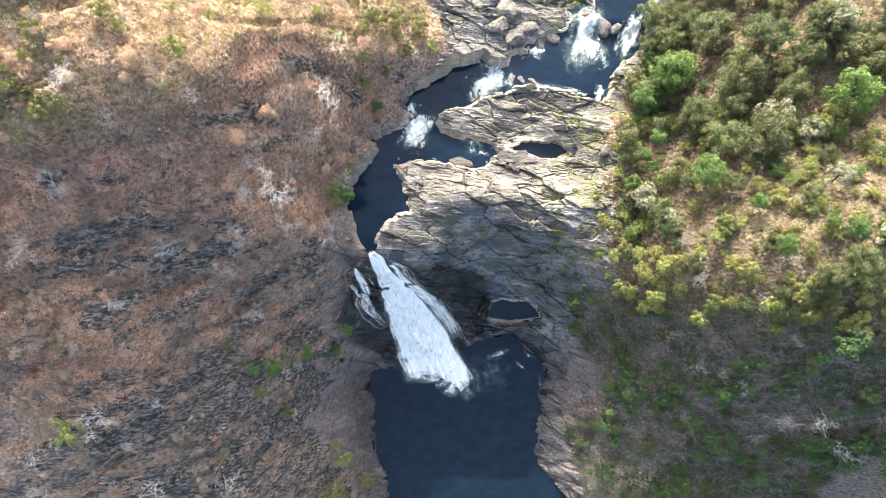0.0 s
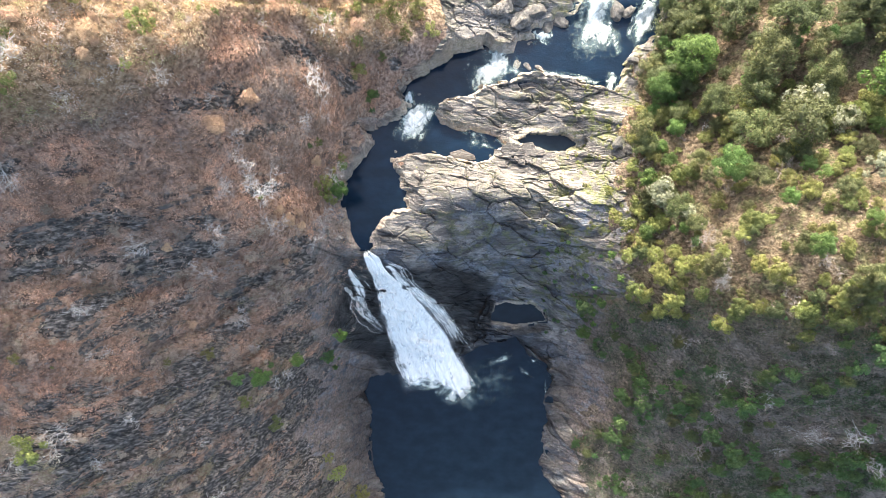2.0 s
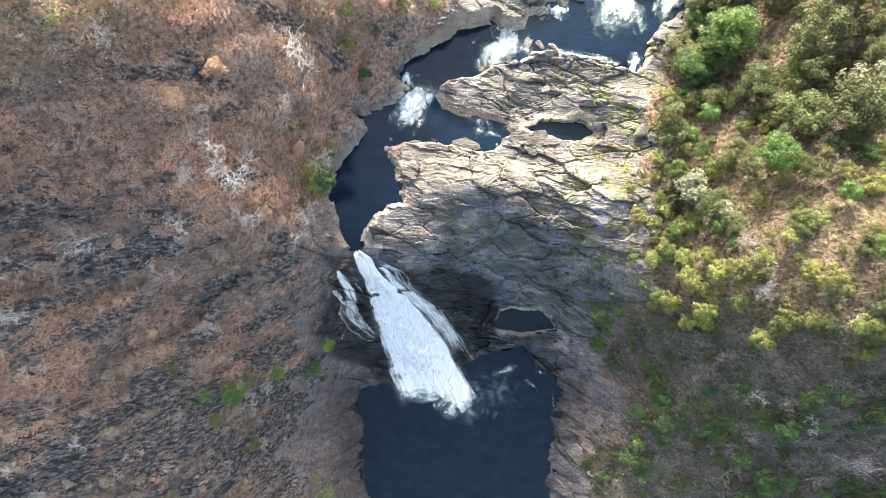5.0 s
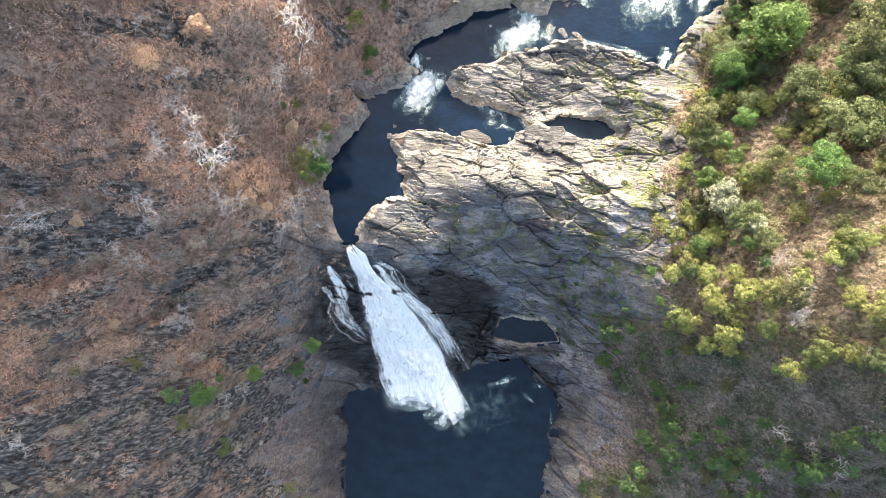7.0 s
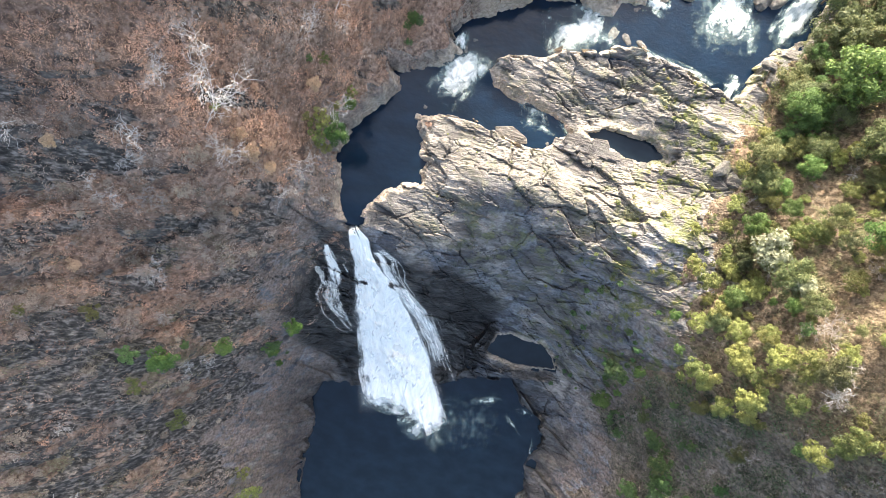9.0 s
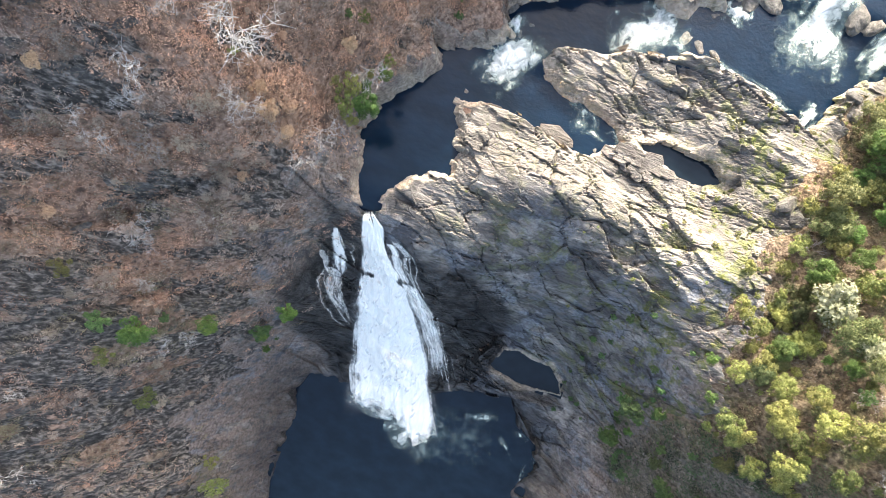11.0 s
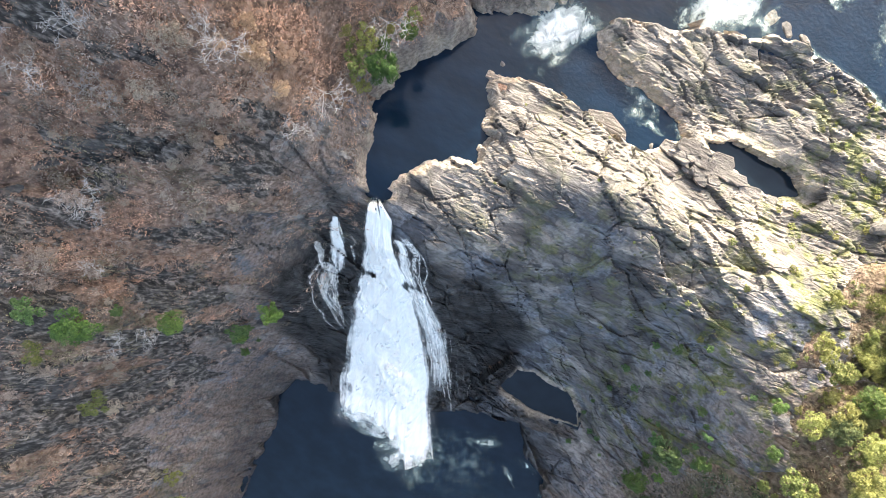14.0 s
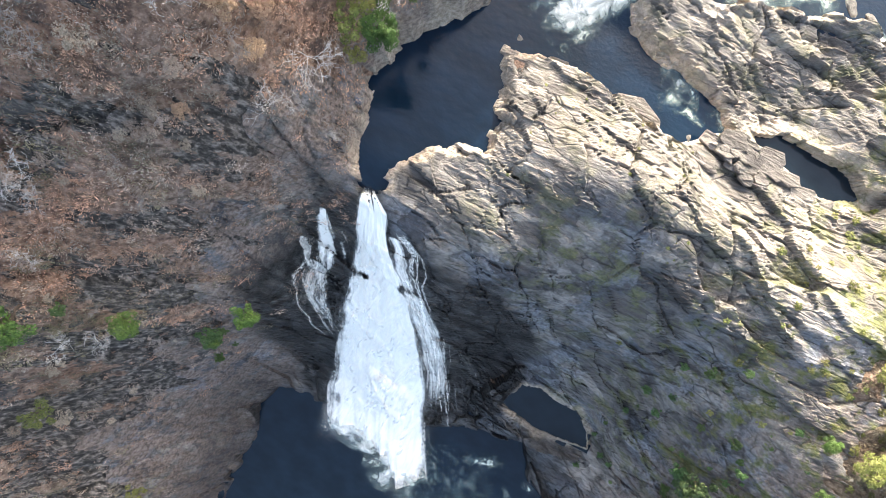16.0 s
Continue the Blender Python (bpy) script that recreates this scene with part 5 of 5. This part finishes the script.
WEST_SHADED = [(-20.1, -38.1, 3.5), (-21.7, -44.4, 3.1), (-16.8, -45.8, 2.2), (-43.9, -20.7, 2.0)] + [(-20.6, -35.9, 1.2), (-27.5, -20.5, 0.8), (-29.5, -13.0, 0.7), (-26.0, -26.0, 1.0)]
WEST_YELLOW = [(-12.1, 24.4, 1.0), (-21.5, 6.0, 0.8), (-32.5, -13.2, 0.6), (-41.6, -10.6, 0.5), (-5.3, 29.3, 1.2), (-22.8, 23.2, 0.9), (-39.9, -12.0, 0.4)]
WEST_ORANGE = [(-21.4, 16.2, 1.5), (-23.9, 12.8, 1.5), (-19.6, 3.6, 1.2), (-18.7, 3.0, 1.0), (-20.2, 4.7, 1.0), (-18.9, 4.6, 0.9), (-20.6, 3.2, 0.8), (-14.9, 26.8, 2.4), (-11.5, 28.9, 2.7), (-14.3, 31.5, 2.3), (-19.7, 26.3, 2.0), (-26.1, 24.2, 1.9), (-29.6, 18.0, 1.5), (-32.0, 20.6, 1.4)]
plant(DEAD, DEAD_WEST + [(x, y, r * 0.65) for x, y, r in DEAD_EAST])
plant(GREENS, BRIGHT_GREEN + [(-17.6, -12.4, 2.1), (-25.6, -16.0, 2.0), (-22.3, -15.1, 1.5), (-19.4, -17.0, 1.2), (-19.1, -19.6, 1.0), (-16.1, 8.6, 1.3), (-15.9, 10.0, 1.2), (-14.8, 11.8, 1.0), (-10.5, 22.0, 1.0), (25.2, -13.2, 1.8), (24.9, -9.3, 1.3), (25.4, -7.6, 1.2), (24.6, -0.5, 0.9), (26.2, -3.8, 0.9), (25.9, -12.0, 1.1), (24.0, -10.8, 0.8)])
BANK = [(-19.6, -17.0, 1.2), (-27.5, -16.6, 1.2), (16.5, -0.4, 0.7), (18.8, 1.2, 0.7), (17.6, 0.2, 0.6), (19.6, -0.6, 0.7), (23.0, -8.4, 0.9), (-10.5, 20.0, 1.1), (-9.9, 22.1, 1.2), (-10.9, 21.2, 0.9), (-24.4, -15.9, 0.9), (-18.9, -16.4, 0.9), (-18.4, -18.6, 0.6), (-17.4, 13.2, 0.9)]
plant(SCRUB, [(-17.0, 8.0, 1.3), (-16.8, 9.4, 1.2), (-16.2, 6.8, 0.9), (-15.6, 11.2, 1.0), (-14.6, 12.8, 0.8), (-17.6, 8.8, 1.0)])
plant(DARKS, BANK)
plant(DARKS, SHADED_GREEN)
plant(SCRUB, WEST_SHADED)
plant(OLIVES, DULL_GREEN)
plant(CREAMS, [(44.9, 17.3, 2.6), (47.6, 14.6, 1.7), (50.2, 28.6, 2.4), (30.4, 7.6, 2.1), (47.6, 8.2, 1.6), (33.4, 4.4, 1.3), (50.6, 1.4, 1.8)])
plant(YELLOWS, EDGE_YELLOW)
plant(SCRUB, WEST_YELLOW + [(x, y, r * 0.7) for x, y, r in WEST_GREEN])
plant(DRIES, [(x, y, r * 0.8) for x, y, r in WEST_ORANGE])


def scatter(count, seed, box, rule, r0, r1):
    """Spots in the box that the rule lets stand, off the rock and the water."""
    g = np.random.default_rng(seed)
    x, y = g.uniform(box[0], box[1], count), g.uniform(box[2], box[3], count)
    ok = (rockiness(x, y) > 0.8) & (g.random(count) < rule(x, y)) & (outline_distance(x, y, RIVER) > 1.5) & (outline_distance(x, y, POOL) > 2)
    return [(float(a), float(b), float(c)) for a, b, c in zip(x[ok], y[ok], g.uniform(r0, r1, count)[ok])]


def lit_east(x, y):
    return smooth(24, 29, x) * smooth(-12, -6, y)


plant(OLIVES, scatter(300, 1, (24, 66, 8, 48), lambda x, y: 0.9 * smooth(24, 28, x) * (0.25 + 0.75 * smooth(19, 24, y)) * smooth(8, 14, y), 0.8, 2.3))
plant(GREENS, scatter(70, 2, (24, 66, 0, 48), lit_east, 0.8, 2.0))
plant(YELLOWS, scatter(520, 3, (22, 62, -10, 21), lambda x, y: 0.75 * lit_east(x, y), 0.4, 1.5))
plant(OLIVES, scatter(90, 13, (26, 62, -10, 18), lambda x, y: 0.7 * lit_east(x, y), 0.7, 1.6))
plant(DARKS, scatter(430, 4, (24, 62, -52, -7), lambda x, y: 0.95 * smooth(-7, -12, y) * smooth(0.34, 0.55, vnoise(x * 0.16, y * 0.16, 37)), 0.6, 1.9))
plant(SHADOW_TREES, scatter(210, 24, (29, 64, -54, -10), lambda x, y: 0.7 * smooth(0.35, 0.6, vnoise(x * 0.16, y * 0.16, 37)), 1.0, 2.2))
plant(OLIVES, scatter(60, 14, (26, 66, -56, -10), lambda x, y: 0.8 + 0 * x, 0.7, 1.5))
plant(SCRUB, scatter(260, 6, (-58, -3, 14, 46), lambda x, y: 0.7 * smooth(-0.5, 3, above_brow(x, y)), 0.35, 1.1))
plant(DRIES, scatter(380, 7, (-58, -3, 8, 46), lambda x, y: smooth(-1, 2, above_brow(x, y)), 0.3, 0.9))
plant(DRIES, scatter(50, 17, (-50, -14, -30, 16), lambda x, y: 0.6 * smooth(-20, 10, y), 0.5, 1.2))
plant(WITHERED, scatter(520, 18, (-46, -13, -46, 20), lambda x, y: 0.85 * smooth(14, -4, y) * (1 - 0.5 * smooth(0.4, 0.6, stone_field(x, y))), 0.35, 1.15))
plant(DEAD, scatter(60, 8, (-56, -14, -50, 30), lambda x, y: 0.6 + 0 * x, 0.5, 1.2))
plant(BARE, scatter(250, 9, (-46, -12, -50, 44), lambda x, y: 0.75 + 0 * x, 0.45, 1.1))
plant(BARE, scatter(170, 10, (24, 64, -54, 16), lambda x, y: 0.7 + 0 * x, 0.8, 1.9))


def tufts(count, seed, box, rule, r0, r1):
    """Spots for small plants in the joints of the rock, clear of the water."""
    g = np.random.default_rng(seed)
    x, y = g.uniform(box[0], box[1], count), g.uniform(box[2], box[3], count)
    wet_ = np.minimum(np.minimum(outline_distance(x, y, RIVER), outline_distance(x, y, POND)), outline_distance(x, y, POOL))
    ok = (g.random(count) < rule(x, y)) & (wet_ > 0.9)
    return [(float(a), float(b), float(c)) for a, b, c in zip(x[ok], y[ok], g.uniform(r0, r1, count)[ok])]


plant(TUFTS, tufts(620, 11, (6, 30, -3, 25), lambda x, y: smooth(9, 27, x) ** 1.7, 0.3, 0.95))
plant(TUFTS, tufts(60, 12, (-6, 14, 4, 13), lambda x, y: 0.6 + 0 * x, 0.15, 0.4))
plant(DARKS, tufts(60, 15, (14, 26, -16, -1), lambda x, y: smooth(12, 24, x), 0.3, 0.9))


def brush(name, count, per, seed, box, rule, label, material, r0, r1, tall=0.6, twig=0.3, thick=0.028, wide=0.25, lean=0.0):
    """Low clumps of dry twigs and leaves over the ground, as one tangle."""
    g = np.random.default_rng(seed)
    x, y = g.uniform(box[0], box[1], count), g.uniform(box[2], box[3], count)
    ok = (rockiness(x, y) > 0.3 - 4.5 * g.random(count) ** 2.2 * (x < -12)) & (g.random(count) < rule(x, y))
    ok &= (outline_distance(x, y, RIVER) > 0.8) & (outline_distance(x, y, POOL) > 1.0)
    x, y = x[ok], y[ok]
    n = len(x)
    tone = np.clip(0.5 + 0.75 * fbm(x * 0.16, y * 0.16, 3, seed) + 0.55 * fbm(x * 0.7, y * 0.7, 2, seed + 3) + 0.28 * g.normal(size=n), 0, 1)
    tone = np.clip(tone + lean * smooth(-22, 12, y) - lean * 0.45, 0, 1)
    r = r0 + (r1 - r0) * g.random(n) ** 2
    nv = slope_normals(x, y)
    up = 0.55 * nv + np.array([0, 0, 0.45])
    up /= np.linalg.norm(up, axis=1)[:, None]
    t1 = np.cross(nv, np.array([0.0, 1.0, 0.0]))
    t1 /= np.linalg.norm(t1, axis=1)[:, None]
    t2 = np.cross(nv, t1)
    c = np.c_[x, y, surface(x, y)]
    rep = lambda a: np.repeat(a, per, axis=0)
    m = n * per
    ang, rho = g.random(m) * 2 * np.pi, np.sqrt(g.random(m))
    rr = rep(r)
    lobe = 1 + 0.35 * np.sin(ang * 3 + rep(g.random(n) * 6.3)) + 0.2 * np.sin(ang * 5 + rep(g.random(n) * 6.3))
    out = rep(t1) * np.cos(ang)[:, None] + rep(t2) * np.sin(ang)[:, None]
    p = rep(c) + out * (rho * rr * lobe)[:, None] + rep(up) * (rr * tall * (1 - 0.8 * rho ** 2) * (0.25 + 0.75 * g.random(m)))[:, None]
    d = out * (0.5 + 0.6 * rho)[:, None] + rep(up) * 0.7 + g.normal(size=(m, 3)) * wide
    d /= np.linalg.norm(d, axis=1)[:, None]
    w = np.cross(d, g.normal(size=(m, 3)))
    w /= np.linalg.norm(w, axis=1)[:, None] + 1e-9
    ln = (twig * np.sqrt(rr / r1) * (0.35 + 0.5 * g.random(m)))[:, None]
    wd = (thick * (0.6 + 1.2 * g.random(m) ** 2))[:, None]
    v = np.stack([p - d * ln, p + w * wd, p + d * ln, p - w * wd], 1).reshape(-1, 3)
    me = quad_mesh(name, v, material)
    me.attributes.new("tone", "FLOAT", "POINT").data.foreach_set("value", np.repeat(rep(tone), 4).astype(np.float32))
    bright = np.clip(0.5 + 0.9 * fbm(x * 0.8, y * 0.8, 2, seed + 8) + 0.25 * g.normal(size=n), 0, 1)
    me.attributes.new("value", "FLOAT", "POINT").data.foreach_set("value", np.repeat(rep(bright), 4).astype(np.float32))
    tagged(new(name, me), label, "brush", kind="stuff")


def west_rule(x, y):
    bare_ = smooth(0.42, 0.58, stone_field(x, y))
    return (1 - 0.8 * bare_) * smooth(3, -2, above_brow(x, y))


brush("dry_brush", 17500, 84, 21, (-50, -9, -45, 34), west_rule, "leafless brown brush and fallen leaves over the slope", BRUSH, 0.35, 1.35, 0.8, 0.17, 0.02, 0.35, 0.45)
brush("straw_brush", 3000, 50, 22, (21, 60, -12, 44), lambda x, y: 0.9 + 0 * x, "straw-coloured dry grass and twigs between the shrubs", STRAW, 0.4, 1.1, 0.5, 0.24, 0.03)
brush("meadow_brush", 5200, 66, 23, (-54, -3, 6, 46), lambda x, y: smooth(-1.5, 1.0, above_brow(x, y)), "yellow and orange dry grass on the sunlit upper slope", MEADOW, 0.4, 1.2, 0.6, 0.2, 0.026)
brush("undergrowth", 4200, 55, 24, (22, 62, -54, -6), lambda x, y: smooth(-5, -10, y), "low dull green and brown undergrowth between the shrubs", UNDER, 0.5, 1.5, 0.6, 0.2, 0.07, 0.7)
